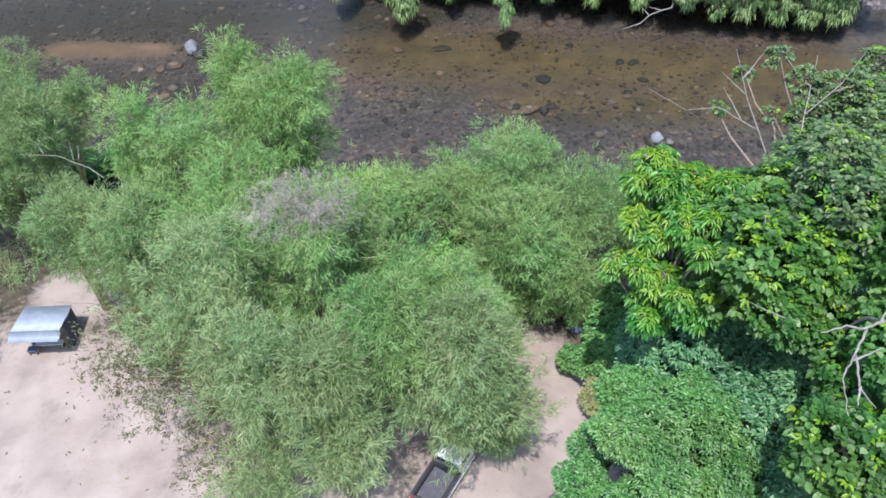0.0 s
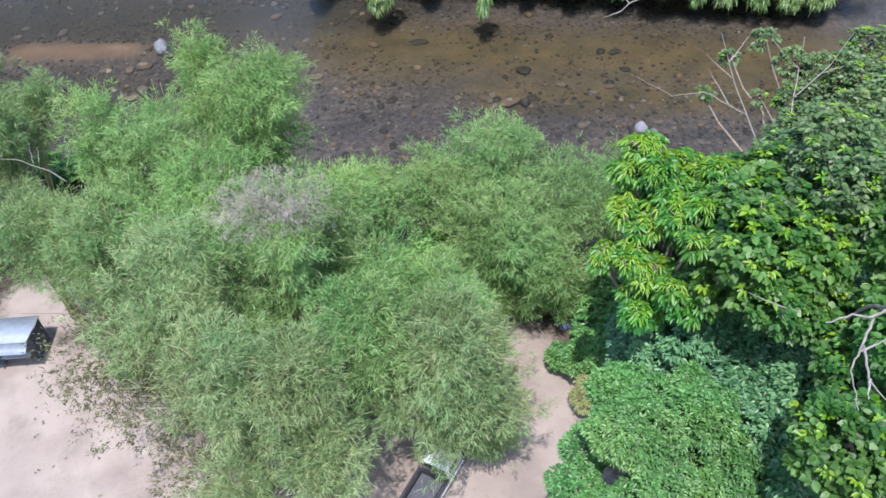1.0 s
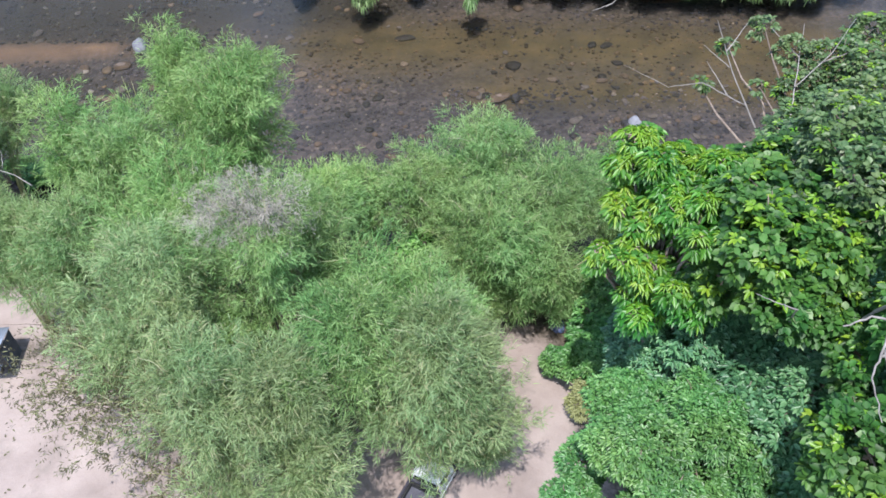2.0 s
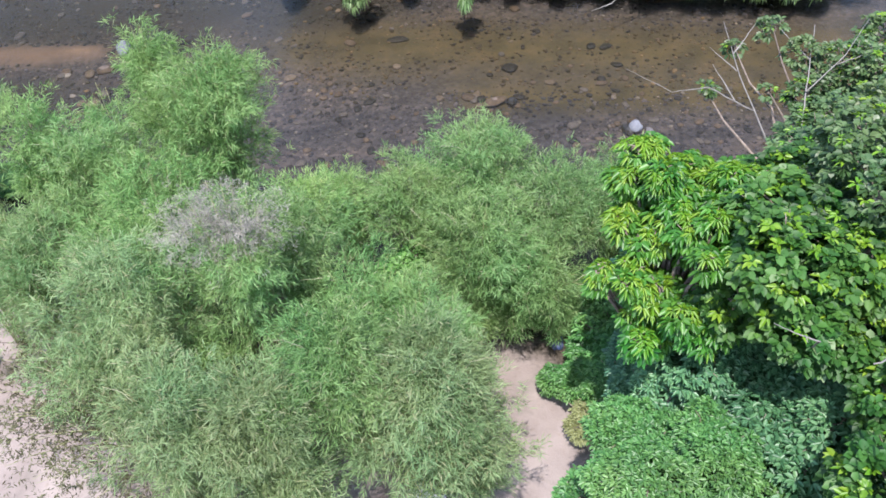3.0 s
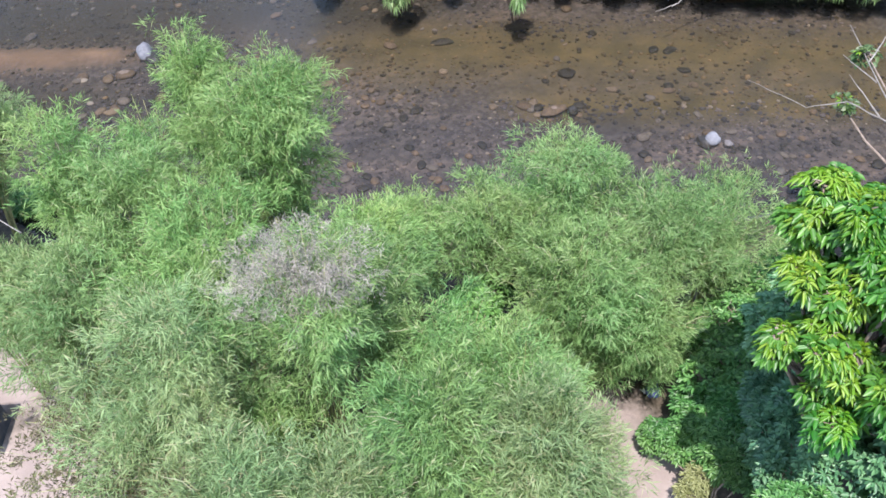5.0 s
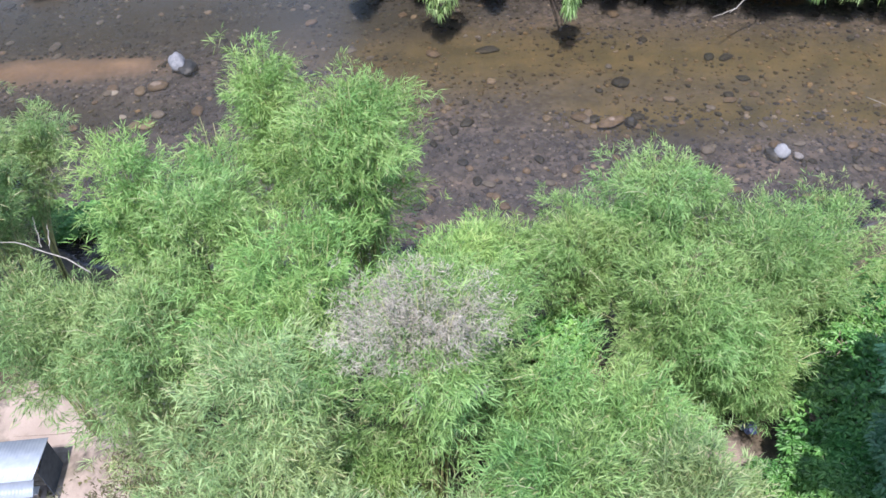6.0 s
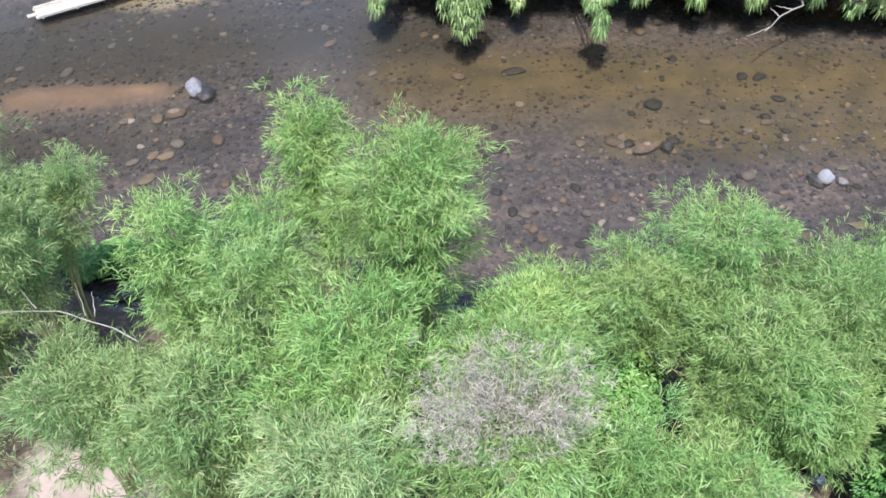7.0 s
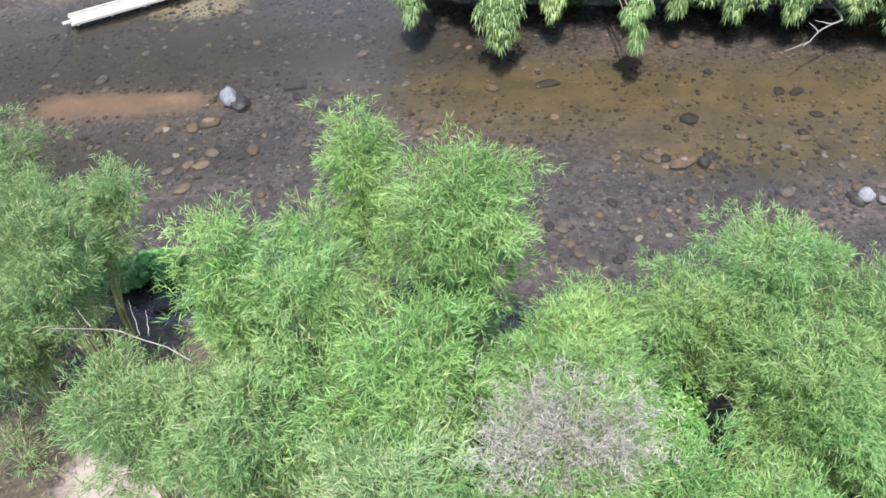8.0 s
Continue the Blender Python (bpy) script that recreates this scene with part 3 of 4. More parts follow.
def bamboo(x, y, radius, top, culms, leaf, label, sprays=72, group="bamboo clumps on the river bank", base=None, low=0.38, size=1.0, dry=None, per=12, fall=0.24, fat=1.0):
    bx, by = base or (x, y)
    bz = float(ground_height(np.array(bx), np.array(by)))
    ob = thing("bamboo_clump", bx, by, bz, label, "bamboo", group)
    V, F, k = [], [], 0
    dv, df, dk = [], [], 0
    for c in range(culms):
        a = c * 2.399963 + rng.uniform(-0.3, 0.3)
        r = radius * math.sqrt((c + 0.4) / culms) * rng.uniform(0.85, 1.1)
        tip = np.array([x - bx + r * math.cos(a), y - by + r * math.sin(a), (top - bz) * (1 - fall * (r / radius) ** 2.2) * rng.uniform(0.93, 1.0)])
        foot = np.array([0.09 * radius * math.cos(a) * rng.uniform(0.5, 2), 0.09 * radius * math.sin(a) * rng.uniform(0.5, 2), -0.1])
        line = culm_line(foot, tip)
        rad = np.linspace(0.05, 0.008, len(line))
        tv, tf, tc = tube(line, rad, 5)
        part("culm", mesh_of("culm", tv, [tf, tc], CULM, True), ob)
        if c % 9 == 4 and not dry:
            way = unit(np.array([math.cos(a) * 0.6, math.sin(a) * 0.6, rng.uniform(0.2, 0.9)]))
            tv, tf, tc = tube(bent(line[-2], line[-2] + way * rng.uniform(0.9, 1.7), 0.2, 6, 0.03), np.linspace(0.02, 0.006, 6), 4)
            part("bare_stalk", mesh_of("bare_stalk", tv, [tf, tc], STRAW, True), ob, "pale straw-coloured bare stalk")
        nodes = max(3, sprays // 6)
        s = low + (1 - low) * rng.random(nodes) ** 0.5
        at = np.stack([np.interp(s, np.linspace(0, 1, len(line)), line[:, q]) for q in range(3)], -1)
        lean = unit(np.array([math.cos(a), math.sin(a), 0.0]) * r / radius + np.array([0, 0, 0.15]))
        off = rng.normal(size=(nodes, 3)) * np.array([0.62, 0.62, 0.3]) * (0.4 + radius * 0.13)
        at = at + off
        open_air = np.ones(nodes, bool)
        for hx, hy, hr in GAPS:
            open_air &= np.hypot(at[:, 0] + bx - hx, at[:, 1] + by - hy) > 1.1 * hr
        at, off = at[open_air], off[open_air]
        if not len(at):
            continue
        at = np.repeat(at, 6, 0)
        small = rng.normal(size=at.shape) * np.array([0.34, 0.34, 0.2])
        at = at + small
        out = unit(lean * 0.5 + np.repeat(unit(off), 6, 0) * 0.5 + unit(small) * 0.6 + np.array([0, 0, 0.22]))
        grey = np.repeat((s[open_air] > 0.78) & (bool(dry) and c in (dry or ()) and r * math.sin(a) > -0.62 * radius), 6)
        for sel, k_size, wide in ((~grey, size, 0.7), (grey, size * 0.5, 1.1)):
            if not sel.any():
                continue
            v, f = spray_leaves(at[sel], out[sel], per * (2 if wide > 1 else 1), 0.23 * k_size, 0.53 * k_size, 0.023 * k_size * fat, 0.046 * k_size * fat, spread=wide, droop=0.12)
            if wide > 1:
                dv.append(v), df.append(f + dk)
                dk += len(v)
            else:
                V.append(v), F.append(f + k)
                k += len(v)
    if V:
        part("foliage", mesh_of("foliage", np.concatenate(V), np.concatenate(F), leaf), ob)
    if dv:
        part("dry_foliage", mesh_of("dry_foliage", np.concatenate(dv), np.concatenate(df), BAMBOO_GREY), ob, "dry grey withered bamboo tops")
    return ob


GREEN = "tall green bamboo clump with arching leafy culms"
CLUMPS = [
    (-7.9, 38.4, 2.8, 17.9, 34, BAMBOO_LIME, "tall bright lime-green bamboo clump leaning over the river"),
    (-11.5, 42.8, 1.15, 17.6, 16, BAMBOO_LIME, "slim feathery bamboo culms leaning over the river"),
    (-13.8, 37.0, 3.4, 15.2, 26, BAMBOO, GREEN),
    (-13.4, 40.4, 1.4, 15.6, 11, BAMBOO_LIME, GREEN),
    (-2.4, 38.2, 2.2, 9.6, 14, BAMBOO_LIME, "low yellowish green bamboo clump near the water"),
    (-4.4, 35.4, 2.4, 12.0, 15, BAMBOO_LIME, GREEN),
    (-10.2, 32.8, 3.9, 15.8, 30, BAMBOO_LIME, GREEN),
    (-10.8, 28.4, 3.0, 15.8, 24, BAMBOO_DULL, "tall dull green bamboo clump on the sandy bank"),
    (-15.8, 33.2, 3.2, 13.6, 22, BAMBOO_OLD, GREEN),
    (-16.3, 38.2, 1.8, 16.4, 16, BAMBOO_LIME, GREEN),
    (-21.4, 36.2, 1.9, 11.6, 13, BAMBOO_OLD, GREEN),
    (-18.6, 34.6, 1.7, 12.4, 12, BAMBOO_OLD, GREEN),
    (-20.6, 34.2, 2.6, 12.2, 15, BAMBOO_OLD, "green bamboo clump beside the sand clearing"),
    (-24.9, 42.6, 2.1, 13.8, 15, BAMBOO_OLD, GREEN),
    (-26.4, 46.6, 2.3, 12.2, 16, BAMBOO_OLD, "feathery dull green bamboo clump at the water's edge"),
    (-22.7, 47.6, 0.9, 12.4, 8, BAMBOO_OLD, "slim feathery bamboo culms arching over the water's edge"),
    (-29.8, 46.5, 4.0, 12.8, 24, BAMBOO_OLD, "feathery dull green bamboo clump at the water's edge"),
    (-32.5, 55.0, 3.8, 9.5, 20, BAMBOO_OLD, "feathery dull green bamboo clump at the water's edge"),
    (-27.6, 40.4, 2.8, 10.6, 17, BAMBOO_OLD, GREEN),
    (-31.0, 30.0, 2.6, 8.6, 14, BAMBOO_DULL, "low dull green bamboo clump shading the shelter"),
    (-31.5, 42.0, 4.0, 11.5, 20, BAMBOO_OLD, "dull green bamboo clump behind the shelter"),
    (-4.6, 32.0, 3.4, 14.2, 24, BAMBOO, GREEN),
    (1.5, 37.8, 3.4, 10.2, 26, BAMBOO, "low rounded green bamboo clump near the water"),
    (5.3, 38.7, 3.0, 11.9, 20, BAMBOO, "rounded green bamboo clump near the water"),
    (4.4, 33.4, 3.5, 10.9, 26, BAMBOO, "rounded green bamboo clump behind the sand path"),
    (8.4, 35.2, 3.3, 11.3, 22, BAMBOO, "rounded green bamboo clump near the water"),
    (12.5, 37.0, 3.3, 9.5, 18, BAMBOO, "rounded green bamboo clump near the water"),
    (7.2, 31.6, 2.3, 8.8, 14, BAMBOO, "low green bamboo clump at the end of the sand path"),
    (-1.4, 29.2, 2.8, 12.8, 22, BAMBOO, GREEN),
    (0.8, 27.6, 2.7, 12.4, 22, BAMBOO, GREEN),
    (-2.4, 24.2, 2.9, 14.3, 22, BAMBOO, GREEN),
    (0.9, 23.5, 3.6, 13.4, 64, BAMBOO_DULL, "round dense olive-green bamboo clump over the parked pickup"),
    (3.0, 23.2, 1.2, 4.4, 10, BAMBOO_DULL, "low drooping olive-green bamboo clump over the parked pickup"),
    (6.0, 32.8, 1.7, 5.2, 16, BAMBOO, "low green bamboo clump at the end of the sand path"),
    (8.6, 32.6, 1.5, 4.6, 12, BAMBOO, "low green bamboo clump at the end of the sand path"),
    (3.8, 32.4, 1.5, 5.6, 12, BAMBOO, "low green bamboo clump at the end of the sand path"),
    (-5.6, 22.8, 2.8, 13.6, 20, BAMBOO_DULL, "tall dull green bamboo clump on the sandy bank"),
    (-8.6, 23.0, 2.6, 14.2, 18, BAMBOO_DULL, "tall dull green bamboo clump on the sandy bank"),
    (-4.4, 20.6, 2.3, 10.2, 13, BAMBOO_DULL, "low dull green bamboo clump at the edge of the sand"),
    (-13.2, 27.2, 2.0, 11.6, 8, BAMBOO_DULL, "thin dull green bamboo clump at the edge of the sand"),
    (-16.2, 31.0, 1.8, 9.2, 8, BAMBOO_DULL, "thin dull green bamboo clump at the edge of the sand"),
    (-8.2, 27.5, 1.8, 10.2, 14, BAMBOO, GREEN),
    (-8.6, 19.8, 2.4, 8.4, 9, BAMBOO_DULL, "low dull green bamboo clump at the edge of the sand"),
]
BASES = {(3.0, 23.2): (2.8, 24.6), (6.0, 32.8): (6.2, 33.6), (7.2, 31.6): (7.6, 33.6), (0.9, 23.5): (1.5, 25.8), (-2.4, 24.2): (-2.0, 26.2), (-4.4, 20.6): (-5.0, 21.8), (-20.6, 34.2): (-19.4, 36.0), (-27.6, 40.4): (-27.4, 41.6), (-22.7, 47.6): (-24.8, 46.2), (-11.5, 42.8): (-10.8, 40.6)}
FALLS = {(-7.9, 38.4): 0.12, (0.9, 23.5): 0.5, (0.8, 27.6): 0.3}
for x, y, r, top, culms, leaf, label in CLUMPS:
    bamboo(x, y, r, top, culms, leaf, label, base=BASES.get((x, y)), fall=FALLS.get((x, y), 0.24), low=0.15 if top < 6 else 0.25 if top < 11 else 0.38)
bamboo(-6.1, 28.7, 2.5, 18.2, 26, BAMBOO, "tall bamboo clump with withered grey tops", dry=set(range(20)) - {3, 8, 14}, sprays=84, per=12, fall=0.16, low=0.42)
for x, y, r, top in [(-28.4, 39.0, 1.6, 3.2), (-29.6, 36.0, 1.8, 3.4), (-21.0, 39.6, 1.4, 3.0)]:
    bamboo(x, y, r, top, 7, BAMBOO_DULL, "low sparse scrub growing on the sand", sprays=24, per=6, low=0.2, group="scrub on the sand")
for x, y, r, top, culms, base in [(-12.6, 24.6, 3.2, 9.6, 16, (-9.6, 26.4)), (-15.8, 25.4, 2.4, 8.8, 12, (-12.4, 27.6)), (-17.0, 28.4, 2.2, 9.0, 9, (-14.6, 29.6)), (-11.4, 21.6, 2.2, 6.5, 8, (-9.0, 22.4))]:
    bamboo(x, y, r, top, culms, SPRIG_BROWN, "sparse brownish drooping sprigs on thin stems over the sand", sprays=36, per=7, low=0.5, size=0.6, fat=2.6, base=base)


# ---- broad-leaved trees ----
def tree(x, y, trunk_h, lobes, leaf, label, shoots, per, size, width, category="tree", name="tree", bark=None, fresh=None, fresh_share=0.0, slim=False, droop=0.35, group="", trunk_r=0.22, twigs=5):
    """A trunk, limbs to each lobe of the crown (x, y, z, radius), and leaves in rosettes on the lobes."""
    bz = float(ground_height(np.array(x), np.array(y)))
    ob = thing(name, x, y, bz, label, category, group)
    bark = bark or BARK
    o = np.array([x, y, bz])
    fork = np.array([rng.uniform(-0.4, 0.4), rng.uniform(-0.4, 0.4), trunk_h - bz])
    line = bent((0, 0, -0.2), fork, 0, 6, 0.06)
    tv, tf, tc = tube(line, np.linspace(trunk_r, trunk_r * 0.7, 6), 8)
    part("trunk", mesh_of("trunk", tv, [tf, tc], bark, True), ob)
    V, F, k = [], [], 0
    FV, FF, fk = [], [], 0
    area = sum(l[3] ** 2 for l in lobes)
    for lx, ly, lz, lr in lobes:
        c = np.array([lx, ly, lz]) - o
        limbs = [tube(bent(fork, c, 0.4, 7, 0.12), np.linspace(trunk_r * 0.6, 0.03, 7), 6)]
        for _ in range(twigs):
            d = unit(rng.normal(size=3) + np.array([0, 0, 0.5]))
            limbs.append(tube(bent(c - d * 0.2, c + d * lr * 0.95, 0.1, 5, 0.05), np.linspace(0.045, 0.01, 5), 5))
        lv, lf = joined(limbs)
        part("limb", mesh_of("limb", lv, lf, bark, True), ob)
        n = max(6, int(shoots * lr ** 2 / area))
        d = unit(rng.normal(size=(n, 3)) + np.array([0, 0, 0.35]))
        rr = lr * (0.62 + 0.38 * rng.random((n, 1)) ** 0.5) * (1 + 0.16 * np.sin(5 * d[:, :1] + lx) * np.cos(4 * d[:, 1:2] + ly))
        P = c + d * rr * np.array([1, 1, 0.8])
        young = (rng.random(n) < fresh_share * (0.4 + d[:, 2])) & (d[:, 2] > -0.1)
        for sel, mat_young in ((~young, False), (young, True)):
            q = P[sel]
            if not len(q):
                continue
            az = rng.uniform(0, 6.28, (len(q), 1)) + np.arange(per)[None] * (6.283 / per) + rng.normal(size=(len(q), per)) * 0.2
            el = rng.uniform(-0.35, 0.45, az.shape) + (0.2 if mat_young else 0)
            D = np.stack([np.cos(az) * np.cos(el), np.sin(az) * np.cos(el), np.sin(el)], -1)
            D = unit(D + d[sel][:, None] * 0.55).reshape(-1, 3)
            B = np.repeat(q, per, 0) + D * 0.05
            L = rng.uniform(0.7, 1.2, len(B)) * size
            W = L * rng.uniform(0.8, 1.1, len(B)) * (width * (0.6 if mat_young else 1.0))
            if slim:
                v, f = blades(B, D, L, W, droop)
            else:
                v, f = broad(B, D, L, W, droop * (1.6 if mat_young else 1.0))
            if mat_young:
                FV.append(v), FF.append(f + fk)
                fk += len(v)
            else:
                V.append(v), F.append(f + k)
                k += len(v)
    part("crown", mesh_of("crown", np.concatenate(V), np.concatenate(F), leaf), ob)
    if FV:
        part("young_leaves", mesh_of("young_leaves", np.concatenate(FV), np.concatenate(FF), fresh or FRESH_LEAF), ob, "drooping yellow-green young leaves")
    return ob


def lobes_round(cx, cy, cz, r, h, n, lr, seed, rough=0.6):
    g = np.random.default_rng(seed)
    out = []
    for q in range(n):
        a = q * 2.399963 + g.uniform(-0.3, 0.3)
        k = math.sqrt((q + 0.3) / n)
        out.append((cx + r * k * math.cos(a), cy + r * k * math.sin(a), cz + h * (1 - 1.1 * k ** 2) + g.uniform(-rough, rough), lr * g.uniform(0.8, 1.2)))
    return out


def tufts(lobes, n, share, seed):
    """Each lobe broken up into small separate tufts on its upper side."""
    g = np.random.default_rng(seed)
    out = []
    for lx, ly, lz, lr in lobes:
        for q in range(n):
            d = unit(g.normal(size=3) * np.array([1, 1, 0.7]) + np.array([0, 0, 0.35]))
            k = lr * g.uniform(0.75, 1.0)
            out.append((lx + d[0] * k, ly + d[1] * k, lz + d[2] * k * 0.8, lr * share * g.uniform(0.75, 1.25)))
    return out


tree(9.6, 23.4, 11, tufts([(8.9, 24.6, 16.4, 1.0), (9.9, 26.0, 17.8, 1.3), (8.2, 22.9, 15.8, 0.7), (10.8, 24.6, 17.0, 1.4), (7.6, 23.5, 15.5, 0.45), (9.4, 22.4, 15.2, 0.9), (10.9, 22.4, 17.6, 1.3),
                           (9.9, 23.6, 14.6, 1.3), (12.2, 26.2, 16.6, 1.3), (12.2, 24.2, 17.8, 1.2), (9.0, 21.9, 14.2, 0.9), (10.3, 21.5, 15.2, 1.0)], 9, 0.42, 3),
     LIME_LEAF, "tall tree with bright yellow-green drooping young leaves", 2200, 9, 0.36, 0.46, fresh_share=0.62, droop=0.6, twigs=2)
tree(14.6, 20.0, 12, [(12.2, 20.6, 18.6, 1.7), (13.9, 20.6, 18.2, 1.8), (12.6, 22.4, 18.6, 1.6), (13.4, 14.2, 15.6, 1.9),
                      (17.4, 19.5, 19.5, 2.4), (16.2, 16.5, 18.0, 2.2), (14.9, 17.2, 16.0, 1.5), (14.6, 25.2, 17.2, 1.7), (15.4, 12.5, 15.0, 2.0), (12.6, 19.4, 17.2, 1.4), (14.0, 19.2, 16.6, 1.5), (11.3, 21.2, 16.2, 1.1)],
     BROAD_LEAF, "tall tree with large rounded glossy green leaves and bare twigs", 3000, 7, 0.32, 0.8, fresh_share=0.24)
tree(19.0, 27.2, 9, [(15.2, 21.8, 19.6, 1.9), (15.6, 23.8, 20.2, 1.6), (17.6, 23.0, 18.5, 2.3), (18.4, 30.8, 14.2, 1.6), (20.8, 30.5, 15.0, 2.2), (17.4, 28.4, 15.4, 1.8), (20.4, 27.0, 16.0, 2.3), (15.8, 29.0, 13.4, 1.4), (22.8, 28.6, 15.5, 2.3), (21.6, 33.4, 12.6, 2.0), (16.6, 26.4, 14.4, 1.6),
                     (21.0, 36.2, 13.0, 1.2), (23.4, 37.6, 13.4, 1.7), (25.4, 34.0, 14.4, 2.2), (23.0, 32.0, 14.5, 2.2), (20.4, 34.0, 13.0, 1.2), (26.5, 39.5, 13.5, 1.6), (15.9, 36.5, 13.6, 0.45), (18.6, 35.6, 13.8, 0.35), (18.3, 39.4, 13.9, 0.5), (21.4, 38.4, 13.9, 0.9), (24.0, 36.2, 14.2, 1.2), (20.6, 40.4, 14.2, 0.7)],
     SHADE_LEAF, "tall tree with dull green leaves and pale bare branches", 3800, 7, 0.3, 0.62, fresh_share=0.15)
tree(9.8, 17.0, 8.0, lobes_round(9.6, 17.2, 10.6, 3.7, 1.9, 17, 1.25, 5, 0.9) + [(6.3, 18.4, 9.6, 1.0), (5.6, 17.0, 9.2, 1.1), (5.2, 15.5, 8.8, 1.1), (6.4, 14.4, 9.4, 1.2), (8.0, 20.4, 9.6, 0.9)], DENSE_LEAF, "dense round tree with small fresh green leaves", 7200, 9, 0.21, 0.42)
tree(12.4, 21.0, 8.0, lobes_round(12.8, 21.4, 10.8, 3.3, 1.8, 14, 1.3, 6) + [(10.2, 24.4, 10.2, 1.2), (11.6, 25.4, 10.6, 1.3), (13.4, 24.6, 11.2, 1.4), (14.2, 22.6, 12.6, 1.5), (12.4, 23.4, 12.0, 1.3), (15.6, 21.4, 13.0, 1.6)], SKYLIT_LEAF, "dense tree with small green leaves tinted blue for skylight", 4800, 9, 0.25, 0.45)
tree(15.2, 17.2, 8.0, lobes_round(15.0, 17.2, 12.0, 3.6, 1.2, 12, 1.5, 8), SKYLIT_LEAF, "dense shaded tree with small green leaves tinted blue for skylight", 2500, 9, 0.3, 0.45)
tree(13.4, 27.6, 5.5, lobes_round(13.4, 27.6, 9.0, 3.2, 1.6, 9, 1.4, 9), SKYLIT_LEAF, "dense shaded tree with small green leaves tinted blue for skylight", 1700, 9, 0.3, 0.45)
tree(18.4, 24.4, 6.0, lobes_round(18.4, 24.2, 10.0, 4.0, 1.6, 10, 1.7, 11), SKYLIT_LEAF, "dense shaded tree with small green leaves tinted blue for skylight", 1500, 9, 0.34, 0.45)
tree(8.8, 25.6, 1.6, [(8.5, 28.4, 2.3, 1.0), (7.7, 29.0, 1.8, 0.8), (9.4, 28.4, 3.0, 1.2), (9.2, 27.4, 2.4, 0.8), (9.9, 26.6, 3.6, 1.2), (10.7, 25.8, 3.8, 1.2), (10.2, 27.6, 3.8, 1.1)], DENSE_LEAF, "low leafy green shrub beside the sand path", 1500, 9, 0.24, 0.4, name="shrub", category="shrub", trunk_r=0.08)
tree(11.6, 26.0, 4.0, [(10.6, 25.2, 6.6, 1.3), (12.2, 26.0, 7.4, 1.4), (11.2, 27.2, 6.6, 1.3), (13.4, 25.0, 8.0, 1.3), (9.4, 23.0, 9.2, 1.1), (9.8, 24.6, 9.0, 1.2), (10.4, 25.8, 8.0, 1.1)], SKYLIT_LEAF, "small leafy green tree tinted blue for skylight beside the sand path", 1900, 9, 0.24, 0.45, trunk_r=0.1)
tree(8.6, 26.4, 0.9, [(8.5, 26.0, 1.8, 0.7), (8.8, 26.5, 2.4, 0.65)], PALE_LEAF, "small pale yellowish shrub at the edge of the sand path", 220, 8, 0.24, 0.3, name="shrub", category="shrub", trunk_r=0.05)
tree(10.2, 28.8, 2.0, [(9.8, 28.0, 3.4, 1.1), (10.8, 28.8, 3.9, 1.2), (9.4, 29.8, 3.0, 0.9), (11.6, 27.8, 4.4, 1.2)], DENSE_LEAF, "leafy green shrub at the end of the sand path", 800, 9, 0.3, 0.34, name="shrub", category="shrub", trunk_r=0.08)

for k, (x, y, z) in enumerate([(11.2, 30.6, 3.6), (12.6, 32.4, 3.8), (14.2, 33.8, 3.6), (15.8, 35.4, 3.4), (13.4, 35.4, 3.0), (11.0, 33.2, 3.0), (15.6, 31.8, 4.2), (17.6, 37.6, 3.0), (0.9, 36.0, 3.8), (-0.1, 33.9, 4.2), (-1.2, 31.6, 4.6)]):
    tree(x, y, z - 1.6, lobes_round(x, y, z, 1.5, 0.6, 5, 0.95, 90 + k), DENSE_LEAF, "low leafy green shrub in the shade of taller growth", 280, 9, 0.32, 0.36, name="shrub", category="shrub", trunk_r=0.07, group="shrubs under the trees")

# ---- far bank ----
far_spots = [(x, 74.2 - 0.22 * x - 1.6 * float(smooth(8, 20, x)) + 0.9 * math.sin(x * 1.9) - 1.2 * float(smooth(18, 26, x)), 5.2 + 0.5 * math.sin(x * 2.7) + 1.2 * float(smooth(18, 26, x))) for x in np.arange(-6.0, 41, 2.2)]
front_row = len(far_spots)
far_spots += [(x, 78.6 - 0.22 * x + 1.2 * math.sin(x * 1.7), 7.0 + math.sin(x * 0.9)) for x in range(-6, 41, 3)]
for k, (x, y, z) in enumerate(far_spots):
    tree(x, max(y + 5.0, float(np.interp(x, FAR_X, FAR_Y)) + 1.0), 4.5, lobes_round(x, y + 2.2, z - 0.8, 2.3, 1.0, 7, 0.95 if k < front_row else 1.4, 30 + k), HANGING_LEAF, "leafy tree with hanging light green foliage on the far bank", 380 if k < front_row else 240, 8, 0.36 if k < front_row else 0.5, 0.27, twigs=2, group="trees on the far bank", droop=0.8, slim=True)
for k, (x, y) in enumerate([(-46, 94), (-54, 91), (-38, 94), (-31, 94), (-24, 93.5), (-50, 99), (-42, 100), (-34, 100), (-27, 100), (46, 72), (56, 68), (28, 82), (44, 82), (12, 86), (-3, 90)]):
    tree(x, y, 9.0, lobes_round(x, y, 17.0, 4.0, 6.0, 10, 2.9, 60 + k, 3.0), BROAD_LEAF, "leafy green tree standing back from the far bank", 300, 8, 1.2, 0.5, twigs=1, slim=True, group="trees behind the far bank")
